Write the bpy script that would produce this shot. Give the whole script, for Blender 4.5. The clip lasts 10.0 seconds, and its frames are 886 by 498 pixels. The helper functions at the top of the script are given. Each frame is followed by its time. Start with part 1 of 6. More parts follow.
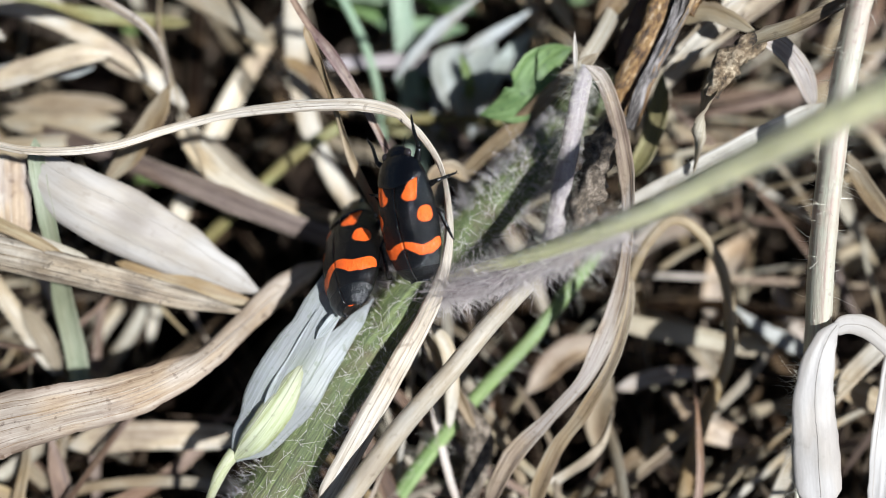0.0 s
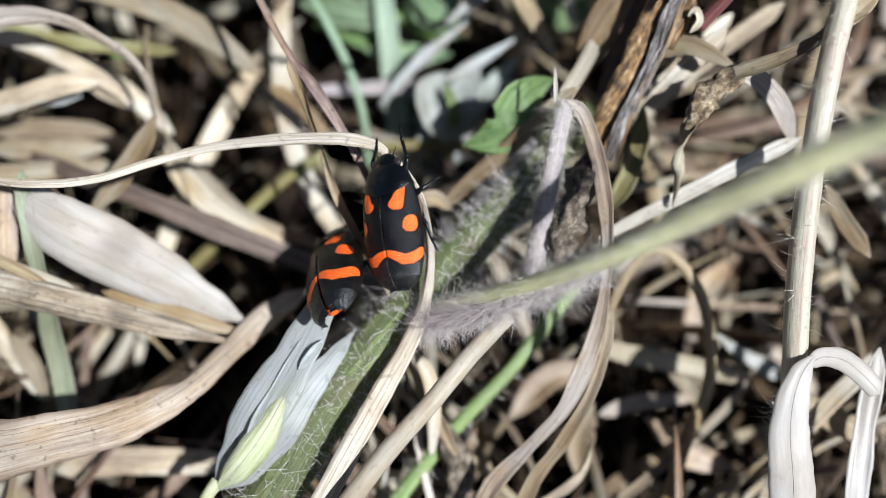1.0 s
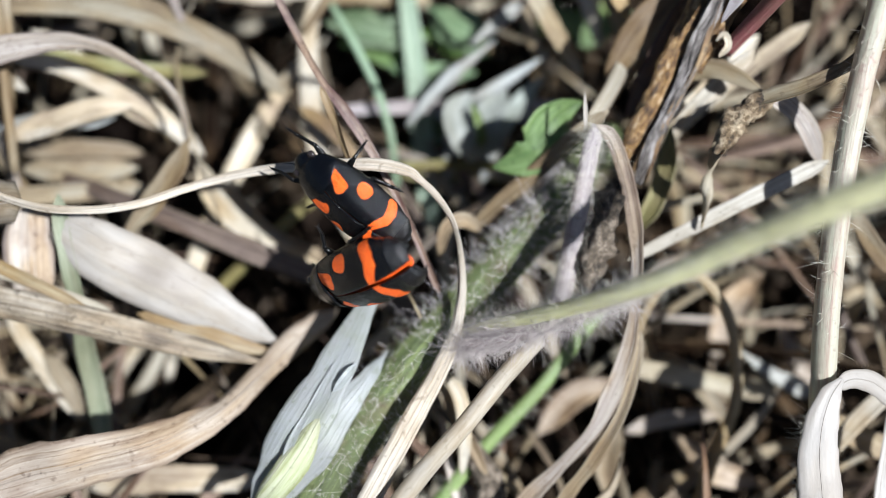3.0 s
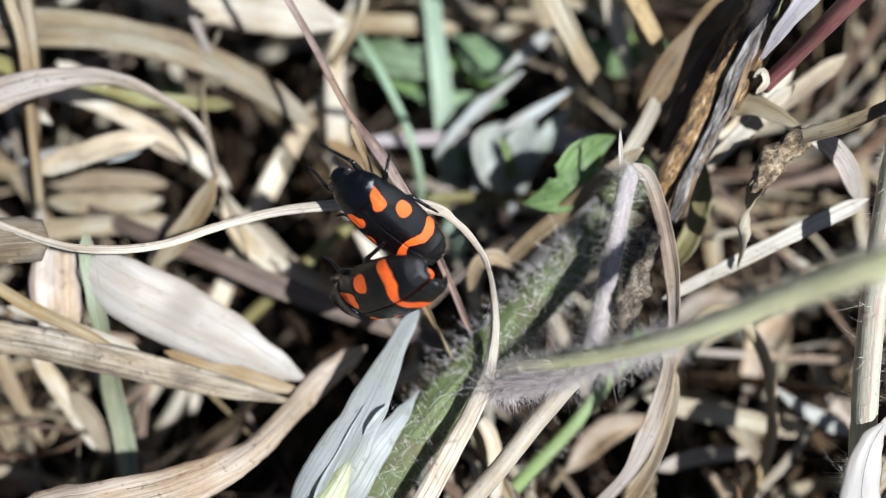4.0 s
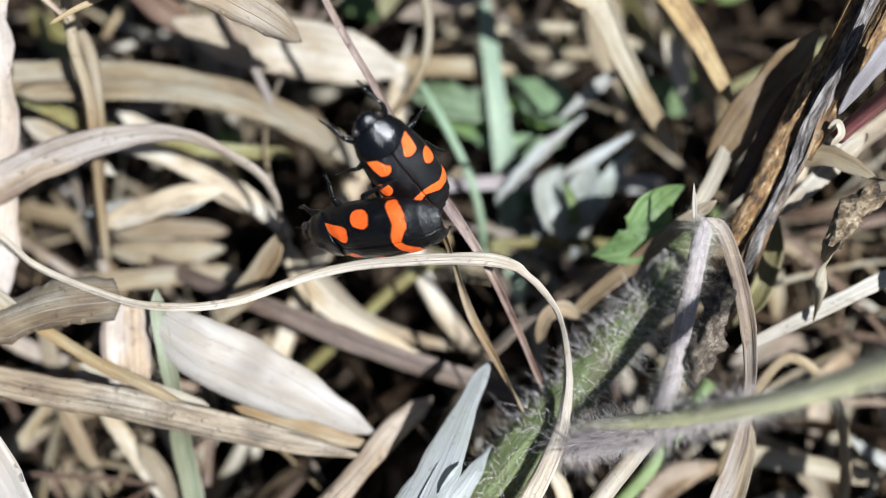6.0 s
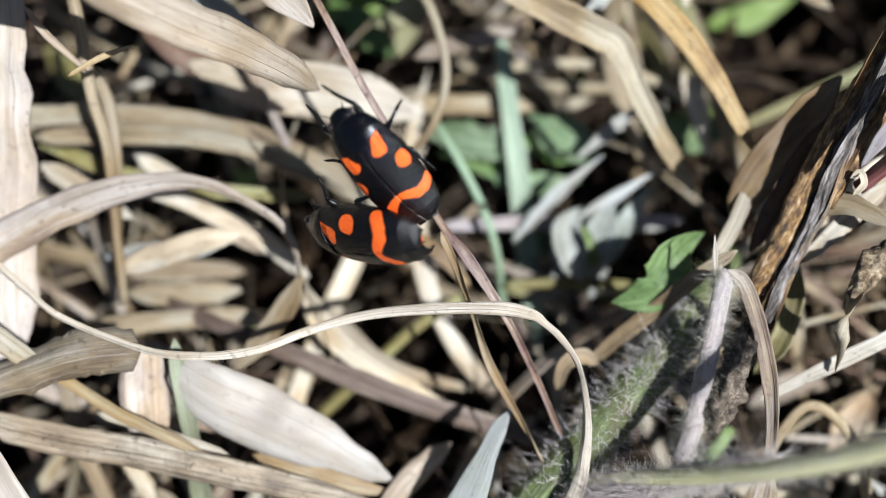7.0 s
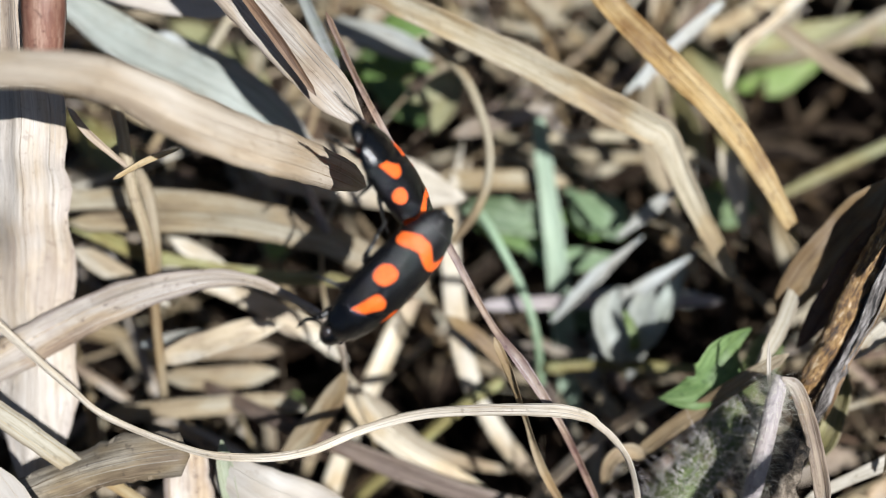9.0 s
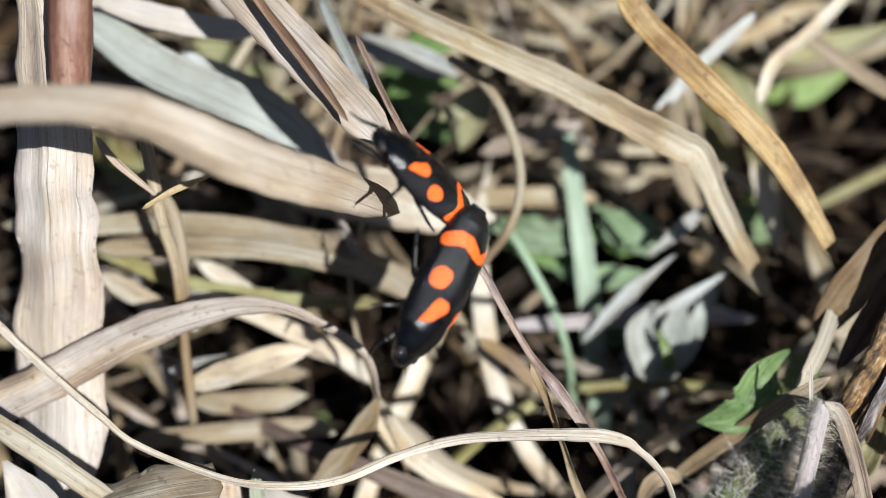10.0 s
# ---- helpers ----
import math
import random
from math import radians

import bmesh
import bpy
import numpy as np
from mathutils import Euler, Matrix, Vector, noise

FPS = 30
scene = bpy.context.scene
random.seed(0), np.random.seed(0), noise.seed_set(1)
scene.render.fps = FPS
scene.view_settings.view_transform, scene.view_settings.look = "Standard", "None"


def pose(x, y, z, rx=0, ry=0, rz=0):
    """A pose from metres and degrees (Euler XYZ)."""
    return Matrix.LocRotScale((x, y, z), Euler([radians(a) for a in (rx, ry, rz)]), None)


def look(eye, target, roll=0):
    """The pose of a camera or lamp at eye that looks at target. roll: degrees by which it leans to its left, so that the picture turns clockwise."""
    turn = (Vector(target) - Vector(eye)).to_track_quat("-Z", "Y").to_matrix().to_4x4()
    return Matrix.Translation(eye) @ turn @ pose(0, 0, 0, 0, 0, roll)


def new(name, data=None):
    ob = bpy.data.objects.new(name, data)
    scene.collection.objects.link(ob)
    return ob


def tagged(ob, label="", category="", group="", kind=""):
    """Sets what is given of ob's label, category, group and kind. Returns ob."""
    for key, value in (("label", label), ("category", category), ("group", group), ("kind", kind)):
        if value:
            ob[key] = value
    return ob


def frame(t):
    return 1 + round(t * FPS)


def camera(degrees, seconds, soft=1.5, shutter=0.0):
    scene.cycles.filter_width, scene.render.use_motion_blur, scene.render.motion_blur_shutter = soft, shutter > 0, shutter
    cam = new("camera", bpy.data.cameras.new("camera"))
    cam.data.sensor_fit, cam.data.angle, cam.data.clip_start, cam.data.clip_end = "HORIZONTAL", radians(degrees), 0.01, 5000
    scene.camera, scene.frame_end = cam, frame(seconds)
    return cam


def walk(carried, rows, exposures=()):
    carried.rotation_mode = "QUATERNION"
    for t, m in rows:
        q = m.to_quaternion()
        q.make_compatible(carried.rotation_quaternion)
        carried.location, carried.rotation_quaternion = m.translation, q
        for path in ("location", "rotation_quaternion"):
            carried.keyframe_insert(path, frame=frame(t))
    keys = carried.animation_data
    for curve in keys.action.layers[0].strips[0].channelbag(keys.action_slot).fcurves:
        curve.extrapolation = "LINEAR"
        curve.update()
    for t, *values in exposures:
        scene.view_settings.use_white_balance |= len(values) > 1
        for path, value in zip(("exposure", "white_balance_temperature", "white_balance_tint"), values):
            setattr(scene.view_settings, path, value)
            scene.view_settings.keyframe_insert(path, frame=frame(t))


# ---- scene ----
MM = 0.001
cam = camera(51.60, 10.0, soft=0.8)
cam.data.dof.use_dof = True
cam.data.dof.focus_distance = 57.5 * MM
cam.data.dof.aperture_fstop = 13.0

# seconds, eye in millimetres, turn in degrees
PATH = [
    (0, (0.381, -26.585, 80.659), (17.958, -0.036, -0.021)),
    (0.5, (0.824, -26.081, 81.126), (17.771, -0.062, -0.057)),
    (1, (1.596, -24.700, 81.977), (17.833, -0.073, 0.094)),
    (1.5, (0.311, -22.894, 82.757), (17.395, 0.070, 0.088)),
    (2, (0.527, -23.104, 82.730), (17.452, 0.040, 0.083)),
    (2.5, (0.134, -23.400, 82.874), (17.521, -0.031, -0.001)),
    (3.8, (-0.510, -21.169, 83.842), (17.328, 1.153, 0.179)),
    (4, (-1.731, -20.486, 83.176), (17.623, 0.765, 0.249)),
    (4.5, (-3.437, -19.367, 83.031), (17.382, 0.816, 0.055)),
    (5, (-4.300, -17.617, 83.290), (17.231, 1.004, -0.050)),
    (5.5, (-5.082, -17.238, 83.575), (17.595, 1.404, -0.037)),
    (7, (-5.923, -13.181, 85.011), (17.152, 2.523, 0.056)),
    (7.2, (-8.089, -12.309, 84.567), (17.184, 0.539, 0.979)),
    (7.3, (-8.592, -12.098, 84.421), (17.838, 0.209, 1.023)),
    (7.4, (-9.305, -7.965, 85.756), (15.735, 0.309, 0.857)),
    (7.5, (-9.417, -3.095, 87.228), (13.487, 0.624, -0.365)),
    (7.6, (-11.037, 1.886, 87.994), (10.434, -0.637, -0.079)),
    (7.8, (-14.858, -4.655, 85.508), (14.684, -3.060, 0.030)),
    (8, (-12.267, -4.367, 86.453), (14.945, -0.336, -0.455)),
    (8.5, (-10.706, -5.482, 86.501), (15.717, 0.638, -0.234)),
    (9, (-10.984, -4.877, 87.008), (15.504, 0.927, -0.403)),
    (9.5, (-11.686, -3.958, 87.507), (15.341, 0.817, -0.604)),
    (10, (-12.909, -2.572, 86.651), (15.065, 1.339, -0.965)),
]
walk(cam, [(t, pose(x * MM, y * MM, z * MM, rx, ry, rz)) for t, (x, y, z), (rx, ry, rz) in PATH],
     exposures=[(0, 0.54, 6050, 9.8), (5.5, 0.62, 6050, 9.8), (10, 0.56, 6350, 9.8)])

# ---- light: clear sky, high sun to one side
SUN = Vector((0.47, -0.24, 0.85)).normalized()
world = bpy.data.worlds.new("world")
scene.world = world
world.use_nodes = True
wn = world.node_tree
sky = wn.nodes.new("ShaderNodeTexSky")
sky.sky_type, sky.sun_disc = "NISHITA", False
sky.sun_elevation = math.asin(SUN.z)
sky.sun_rotation = math.atan2(SUN.x, SUN.y)
wn.nodes["Background"].inputs["Strength"].default_value = 0.034
wn.links.new(sky.outputs["Color"], wn.nodes["Background"].inputs["Color"])
sun = new("sun", bpy.data.lights.new("sun", "SUN"))
sun.data.energy, sun.data.angle, sun.data.color = 5.8, radians(0.5), (1.0, 0.997, 0.985)
sun.matrix_world = look(SUN, (0, 0, 0))


# ---- materials
def material(name):
    m = bpy.data.materials.new(name)
    m.use_nodes = True
    t = m.node_tree
    return m, t, t.nodes["Principled BSDF"], t.nodes["Material Output"]


def node(t, kind, **values):
    n = t.nodes.new(kind)
    for key, value in values.items():
        n.inputs[key.replace("_", " ")].default_value = value
    return n


def ramp(t, fac, stops):
    r = t.nodes.new("ShaderNodeValToRGB")
    e = r.color_ramp.elements
    while len(e) < len(stops):
        e.new(0.5)
    for k, (p, c) in enumerate(stops):
        e[k].position, e[k].color = p, (*c, 1)
    t.links.new(fac, r.inputs[0])
    return r.outputs[0]


def dry(name, dark, mid, light, rough=0.55, clear=0.25, stripe=1.0, blotch=(0.32, 0.24, 0.16), stain=0.35, vary=0.7, age=0.8, relief=0.65, gloss=0.45):
    """A dried blade: lengthwise fibres by the UV, blotches by the place, a tone of its own for each blade."""
    m, t, p, out = material(name)
    L = t.links.new
    uv = node(t, "ShaderNodeUVMap")
    mp = node(t, "ShaderNodeMapping", Scale=(3.6 * stripe, 0.07, 1.0))
    L(uv.outputs[0], mp.inputs["Vector"])
    rib = node(t, "ShaderNodeTexNoise", Scale=1.0, Detail=2.0, Roughness=0.6)
    L(mp.outputs[0], rib.inputs["Vector"])
    mp2 = node(t, "ShaderNodeMapping", Scale=(13.0 * stripe, 0.8, 1.0))
    L(uv.outputs[0], mp2.inputs["Vector"])
    fine = node(t, "ShaderNodeTexNoise", Scale=1.0, Detail=4.0, Roughness=0.7)
    L(mp2.outputs[0], fine.inputs["Vector"])
    fib = t.nodes.new("ShaderNodeMix")
    fib.inputs["Factor"].default_value = 0.42
    L(rib.outputs["Fac"], fib.inputs["A"])
    L(fine.outputs["Fac"], fib.inputs["B"])
    base = ramp(t, fib.outputs["Result"], [(0.36, dark), (0.49, mid), (0.62, light)])
    geo = t.nodes.new("ShaderNodeNewGeometry")
    spot = node(t, "ShaderNodeTexNoise", Scale=230.0, Detail=5.0, Roughness=0.7)
    L(geo.outputs["Position"], spot.inputs["Vector"])
    sm = node(t, "ShaderNodeMapRange")
    for k, v in (("From Min", 0.5), ("From Max", 0.75), ("To Min", 0.0), ("To Max", stain)):
        sm.inputs[k].default_value = v
    L(spot.outputs["Fac"], sm.inputs["Value"])
    mix = t.nodes.new("ShaderNodeMixRGB")
    mix.inputs[2].default_value = (*blotch, 1)
    L(sm.outputs[0], mix.inputs[0])
    L(base, mix.inputs[1])
    speck = node(t, "ShaderNodeTexNoise", Scale=1900.0, Detail=2.0, Roughness=0.5)
    L(geo.outputs["Position"], speck.inputs["Vector"])
    sp = node(t, "ShaderNodeMapRange")
    for k, v in (("From Min", 0.62), ("From Max", 0.72), ("To Min", 0.0), ("To Max", 0.55 * min(1.0, 2 * stain))):
        sp.inputs[k].default_value = v
    L(speck.outputs["Fac"], sp.inputs["Value"])
    dots = t.nodes.new("ShaderNodeMixRGB")
    dots.inputs[2].default_value = (*[v * 0.6 for v in blotch], 1)
    L(sp.outputs[0], dots.inputs[0])
    L(mix.outputs[0], dots.inputs[1])
    mix = dots
    wide = node(t, "ShaderNodeTexNoise", Scale=95.0, Detail=2.0)
    L(geo.outputs["Position"], wide.inputs["Vector"])
    tone = t.nodes.new("ShaderNodeMixRGB")
    tone.blend_type = "MULTIPLY"
    tone.inputs[0].default_value = vary
    L(mix.outputs[0], tone.inputs[1])
    L(ramp(t, wide.outputs["Fac"], [(0.35, (0.62, 0.60, 0.58)), (0.62, (1.0, 1.0, 1.0))]), tone.inputs[2])
    mp3 = node(t, "ShaderNodeMapping", Scale=(0.30, 0.10, 1.0))
    L(uv.outputs[0], mp3.inputs["Vector"])
    along = node(t, "ShaderNodeTexNoise", Scale=1.0, Detail=3.0, Roughness=0.55)
    L(mp3.outputs[0], along.inputs["Vector"])
    aged = t.nodes.new("ShaderNodeMixRGB")
    aged.blend_type = "MULTIPLY"
    aged.inputs[0].default_value = age
    L(tone.outputs[0], aged.inputs[1])
    L(ramp(t, along.outputs["Fac"], [(0.36, (0.50, 0.38, 0.27)), (0.45, (0.88, 0.75, 0.55)), (0.53, (1.0, 0.99, 0.96)), (0.66, (1.14, 1.17, 1.22))]), aged.inputs[2])
    # worn brown margins
    uva = node(t, "ShaderNodeUVMap")
    uva.uv_map = "across"
    sx = t.nodes.new("ShaderNodeSeparateXYZ")
    L(uva.outputs[0], sx.inputs[0])
    me = node(t, "ShaderNodeMath")
    me.operation = "MULTIPLY_ADD"
    me.inputs[1].default_value = 0.9
    L(along.outputs["Fac"], me.inputs[0])
    L(sx.outputs["X"], me.inputs[2])
    mg = node(t, "ShaderNodeMapRange")
    for k, v in (("From Min", 1.22), ("From Max", 1.5), ("To Min", 0.0), ("To Max", 0.75 * age)):
        mg.inputs[k].default_value = v
    L(me.outputs[0], mg.inputs["Value"])
    rim = t.nodes.new("ShaderNodeMixRGB")
    rim.inputs[2].default_value = (*[v * 0.8 for v in blotch], 1)
    L(mg.outputs[0], rim.inputs[0])
    L(aged.outputs[0], rim.inputs[1])
    mix = rim
    inf = t.nodes.new("ShaderNodeObjectInfo")
    add = t.nodes.new("ShaderNodeMath")
    add.operation = "ADD"
    L(inf.outputs["Random"], add.inputs[0])
    L(geo.outputs["Random Per Island"], add.inputs[1])
    fr = t.nodes.new("ShaderNodeMath")
    fr.operation = "FRACT"
    L(add.outputs[0], fr.inputs[0])
    vr = node(t, "ShaderNodeMapRange")
    vr.inputs["To Min"].default_value, vr.inputs["To Max"].default_value = 0.80, 1.10
    L(fr.outputs[0], vr.inputs["Value"])
    fs = t.nodes.new("ShaderNodeMath")
    fs.operation = "PINGPONG"
    fs.inputs[1].default_value = 0.3
    L(fr.outputs[0], fs.inputs[0])
    sr = node(t, "ShaderNodeMapRange")
    for k, v in (("From Max", 0.3), ("To Min", 0.82), ("To Max", 1.10)):
        sr.inputs[k].default_value = v
    L(fs.outputs[0], sr.inputs["Value"])
    hs = t.nodes.new("ShaderNodeHueSaturation")
    L(vr.outputs[0], hs.inputs["Value"])
    L(sr.outputs[0], hs.inputs["Saturation"])
    L(mix.outputs[0], hs.inputs["Color"])
    L(hs.outputs[0], p.inputs["Base Color"])
    p.inputs["Roughness"].default_value = rough
    p.inputs["Specular IOR Level"].default_value = gloss
    b = node(t, "ShaderNodeBump", Strength=relief, Distance=0.00018)
    L(fib.outputs["Result"], b.inputs["Height"])
    L(b.outputs[0], p.inputs["Normal"])
    if clear:
        tr = t.nodes.new("ShaderNodeBsdfTranslucent")
        L(hs.outputs[0], tr.inputs["Color"])
        ms = t.nodes.new("ShaderNodeMixShader")
        ms.inputs[0].default_value = clear
        L(p.outputs[0], ms.inputs[1])
        L(tr.outputs[0], ms.inputs[2])
        L(ms.outputs[0], out.inputs["Surface"])
    return m


STRAW = dry("straw", (0.36, 0.30, 0.20), (0.50, 0.44, 0.32), (0.62, 0.57, 0.45), clear=0.38)
PALE = dry("pale_straw", (0.46, 0.40, 0.30), (0.63, 0.57, 0.46), (0.75, 0.71, 0.62), 0.48, 0.3, stain=0.4, blotch=(0.36, 0.27, 0.17), vary=0.45)
CREAMLEAF = dry("cream_leaf", (0.40, 0.365, 0.32), (0.455, 0.42, 0.375), (0.50, 0.465, 0.42), 0.5, 0.3, 0.5, stain=0.2, vary=0.35, age=0.35, relief=0.3)
PALECLUMP = dry("pale_clump_leaf", (0.38, 0.42, 0.37), (0.52, 0.56, 0.51), (0.63, 0.67, 0.63), 0.5, 0.4, 0.7, (0.30, 0.33, 0.25), 0.5, age=0.3)
RUST = dry("rust_brown_leaf", (0.13, 0.08, 0.06), (0.25, 0.165, 0.125), (0.38, 0.28, 0.21), 0.55, 0.35, 0.8, (0.10, 0.05, 0.04), 0.6)
PALELILAC = dry("pale_lilac_leaf", (0.40, 0.37, 0.40), (0.52, 0.49, 0.52), (0.62, 0.60, 0.63), 0.5, 0.35, 0.5, stain=0.2, age=0.2)
WHITE = dry("bleached_leaf", (0.47, 0.435, 0.39), (0.53, 0.49, 0.445), (0.58, 0.545, 0.50), 0.45, 0.3, 0.4, stain=0.12, vary=0.25, age=0.3, relief=0.22)
TAN = dry("tan_leaf", (0.27, 0.21, 0.14), (0.40, 0.33, 0.23), (0.50, 0.44, 0.33), clear=0.38)
GREYBROWN = dry("weathered_leaf", (0.33, 0.28, 0.23), (0.49, 0.43, 0.37), (0.60, 0.54, 0.48), 0.55, 0.2, 1.1, (0.24, 0.17, 0.14), 0.5)
MAUVE = dry("mauve_leaf", (0.34, 0.27, 0.24), (0.49, 0.42, 0.36), (0.62, 0.56, 0.48), 0.5, 0.42)
BROWN = dry("brown_leaf", (0.07, 0.045, 0.035), (0.16, 0.105, 0.08), (0.29, 0.21, 0.16), 0.6, 0.15)
OCHRE = dry("ochre_leaf", (0.34, 0.25, 0.15), (0.47, 0.37, 0.23), (0.56, 0.47, 0.31), 0.5, 0.4)
SCALY = dry("blackened_straw", (0.11, 0.08, 0.055), (0.46, 0.38, 0.27), (0.62, 0.54, 0.42), 0.5, 0.25, 0.9, (0.07, 0.05, 0.035), 0.9, 0.5, age=0.6)
ARCH = dry("bleached_ribbed_blade", (0.38, 0.31, 0.23), (0.60, 0.54, 0.45), (0.74, 0.69, 0.61), 0.48, 0.3, 1.3, (0.36, 0.27, 0.18), 0.4, 0.4, age=0.35)
CREAM = dry("cream_blade", (0.47, 0.41, 0.32), (0.60, 0.54, 0.44), (0.70, 0.65, 0.56), 0.5, 0.35, 0.5, stain=0.25, vary=0.4, age=0.5, relief=0.35)
BEIGE = dry("beige_blade", (0.38, 0.32, 0.25), (0.47, 0.405, 0.325), (0.55, 0.485, 0.40), 0.5, 0.35, 0.5, stain=0.3, vary=0.4, age=0.5, relief=0.35)
SAGE = dry("sage_blade", (0.22, 0.26, 0.14), (0.31, 0.35, 0.21), (0.42, 0.45, 0.30), 0.45, 0.35, stain=0.2, age=0.3)
NODE = dry("brown_node", (0.13, 0.06, 0.045), (0.22, 0.12, 0.09), (0.34, 0.23, 0.18), 0.4, 0.15, 0.5, (0.10, 0.04, 0.03), 0.5, age=0.2)
TORN = dry("grey_torn_leaf", (0.13, 0.11, 0.085), (0.24, 0.21, 0.165), (0.36, 0.32, 0.26), 0.6, 0.1, 1.2, (0.08, 0.06, 0.045), 0.5)
SPECKLED = dry("speckled_ochre_blade", (0.34, 0.22, 0.09), (0.56, 0.41, 0.20), (0.68, 0.54, 0.31), 0.5, 0.35, 0.9, (0.20, 0.09, 0.03), 0.9, 0.5, age=0.5)
GREYGREEN = dry("grey_green_leaf", (0.12, 0.19, 0.10), (0.19, 0.28, 0.15), (0.29, 0.38, 0.23), 0.5, 0.35, 0.5, (0.10, 0.14, 0.07), 0.4, age=0.2)
TANBROWN = dry("tan_brown_leaf", (0.27, 0.20, 0.145), (0.44, 0.36, 0.28), (0.55, 0.47, 0.38), 0.55, 0.25, 0.9, (0.20, 0.12, 0.07), 0.6)
SHEATH = dry("fibrous_sheath", (0.38, 0.33, 0.28), (0.48, 0.43, 0.38), (0.57, 0.53, 0.48), 0.5, 0.25, 1.2, (0.34, 0.26, 0.22), 0.3, 0.4, age=0.5)
PALEGREEN = dry("pale_green_blade", (0.31, 0.335, 0.30), (0.40, 0.43, 0.39), (0.48, 0.505, 0.47), 0.45, 0.35, 0.6, stain=0.2, age=0.2)
GREEN = dry("green_blade", (0.17, 0.25, 0.09), (0.26, 0.36, 0.15), (0.37, 0.46, 0.23), 0.42, 0.35, blotch=(0.25, 0.30, 0.10), stain=0.3, age=0.2)
BLUEGREEN = dry("blue_green_blade", (0.20, 0.31, 0.20), (0.31, 0.43, 0.29), (0.42, 0.54, 0.39), 0.45, 0.3, stain=0.1, age=0.2)
OLIVE = dry("olive_stalk", (0.20, 0.20, 0.08), (0.34, 0.34, 0.16), (0.46, 0.46, 0.26), 0.5, 0.25)
LEAFGREEN = dry("leaf_green", (0.10, 0.19, 0.05), (0.17, 0.29, 0.08), (0.28, 0.40, 0.14), 0.5, 0.4, 0.5, (0.07, 0.13, 0.04), 0.5, age=0.2)
PINKGREEN = dry("pink_green_stem", (0.48, 0.36, 0.30), (0.58, 0.54, 0.43), (0.64, 0.66, 0.52), 0.35, 0.25, 0.8, (0.58, 0.34, 0.30), 0.4, 0.15, age=0.1)
LILAC = dry("lilac_stem", (0.27, 0.23, 0.23), (0.36, 0.31, 0.31), (0.44, 0.39, 0.385), 0.6, 0.1, 0.7, vary=0.3, age=0.2)
HAIRY = dry("hairy_stem", (0.025, 0.03, 0.012), (0.09, 0.125, 0.035), (0.20, 0.26, 0.07), 0.6, 0.05, 2.5, (0.10, 0.05, 0.03), 0.9, age=0.2)
YELLOWGREEN = dry("yellow_green_stem", (0.66, 0.64, 0.34), (0.80, 0.78, 0.45), (0.87, 0.85, 0.55), 0.5, 0.12, 0.6, (0.60, 0.54, 0.34), 0.4, 0.05, age=0.05)
PURPLE = dry("purple_stalk", (0.13, 0.07, 0.07), (0.34, 0.25, 0.21), (0.56, 0.45, 0.37), 0.4, 0.2, 0.5, (0.13, 0.05, 0.07), 0.8)
GLUME = dry("green_white_glume", (0.50, 0.53, 0.50), (0.62, 0.645, 0.64), (0.71, 0.73, 0.75), 0.36, 0.66, 1.5, (0.50, 0.57, 0.36), 0.4, 0.25, age=0.1, relief=0.18)
BLUEWHITE = dry("bluish_blade", (0.36, 0.39, 0.38), (0.52, 0.55, 0.54), (0.66, 0.68, 0.68), 0.4, 0.3, age=0.4)
RESIN = dry("amber_resin_bark", (0.06, 0.035, 0.016), (0.24, 0.14, 0.055), (0.42, 0.28, 0.12), 0.6, 0.05, 0.8, (0.02, 0.014, 0.01), 0.8)
MAROON = dry("maroon_stalk", (0.12, 0.03, 0.03), (0.24, 0.07, 0.07), (0.36, 0.15, 0.14), 0.4, 0.15, vary=0.2, age=0.2)
BRIGHTGREEN = dry("bright_green_leaf", (0.16, 0.27, 0.04), (0.26, 0.40, 0.08), (0.36, 0.50, 0.14), 0.45, 0.4, 0.5, vary=0.3, age=0.2)
FLORET = dry("yellow_green_floret", (0.48, 0.54, 0.24), (0.64, 0.68, 0.42), (0.76, 0.78, 0.60), 0.4, 0.4, age=0.2)
# low litter: the shade of the deep gaps is put into its near-black colour
DARK = dry("gap_shade_leaf", (0.003, 0.0018, 0.0013), (0.010, 0.006, 0.0038), (0.032, 0.019, 0.011), 0.7, 0.05, gloss=0.08)


def crumbly(name, stops, scale=1300.0, rough=0.7, deep=0.0006, grain=None):
    """Dead matter that is cracked and grainy all over."""
    m, t, p, out = material(name)
    geo = t.nodes.new("ShaderNodeNewGeometry")
    n1 = node(t, "ShaderNodeTexNoise", Scale=scale, Detail=8.0, Roughness=0.7)
    if grain:
        uv = t.nodes.new("ShaderNodeUVMap")
        mp = node(t, "ShaderNodeMapping", Scale=grain)
        t.links.new(uv.outputs[0], mp.inputs["Vector"])
        t.links.new(mp.outputs[0], n1.inputs["Vector"])
    else:
        t.links.new(geo.outputs["Position"], n1.inputs["Vector"])
    t.links.new(ramp(t, n1.outputs["Fac"], stops), p.inputs["Base Color"])
    p.inputs["Roughness"].default_value = rough
    b = node(t, "ShaderNodeBump", Strength=1.0, Distance=deep)
    t.links.new(n1.outputs["Fac"], b.inputs["Height"])
    t.links.new(b.outputs[0], p.inputs["Normal"])
    return m


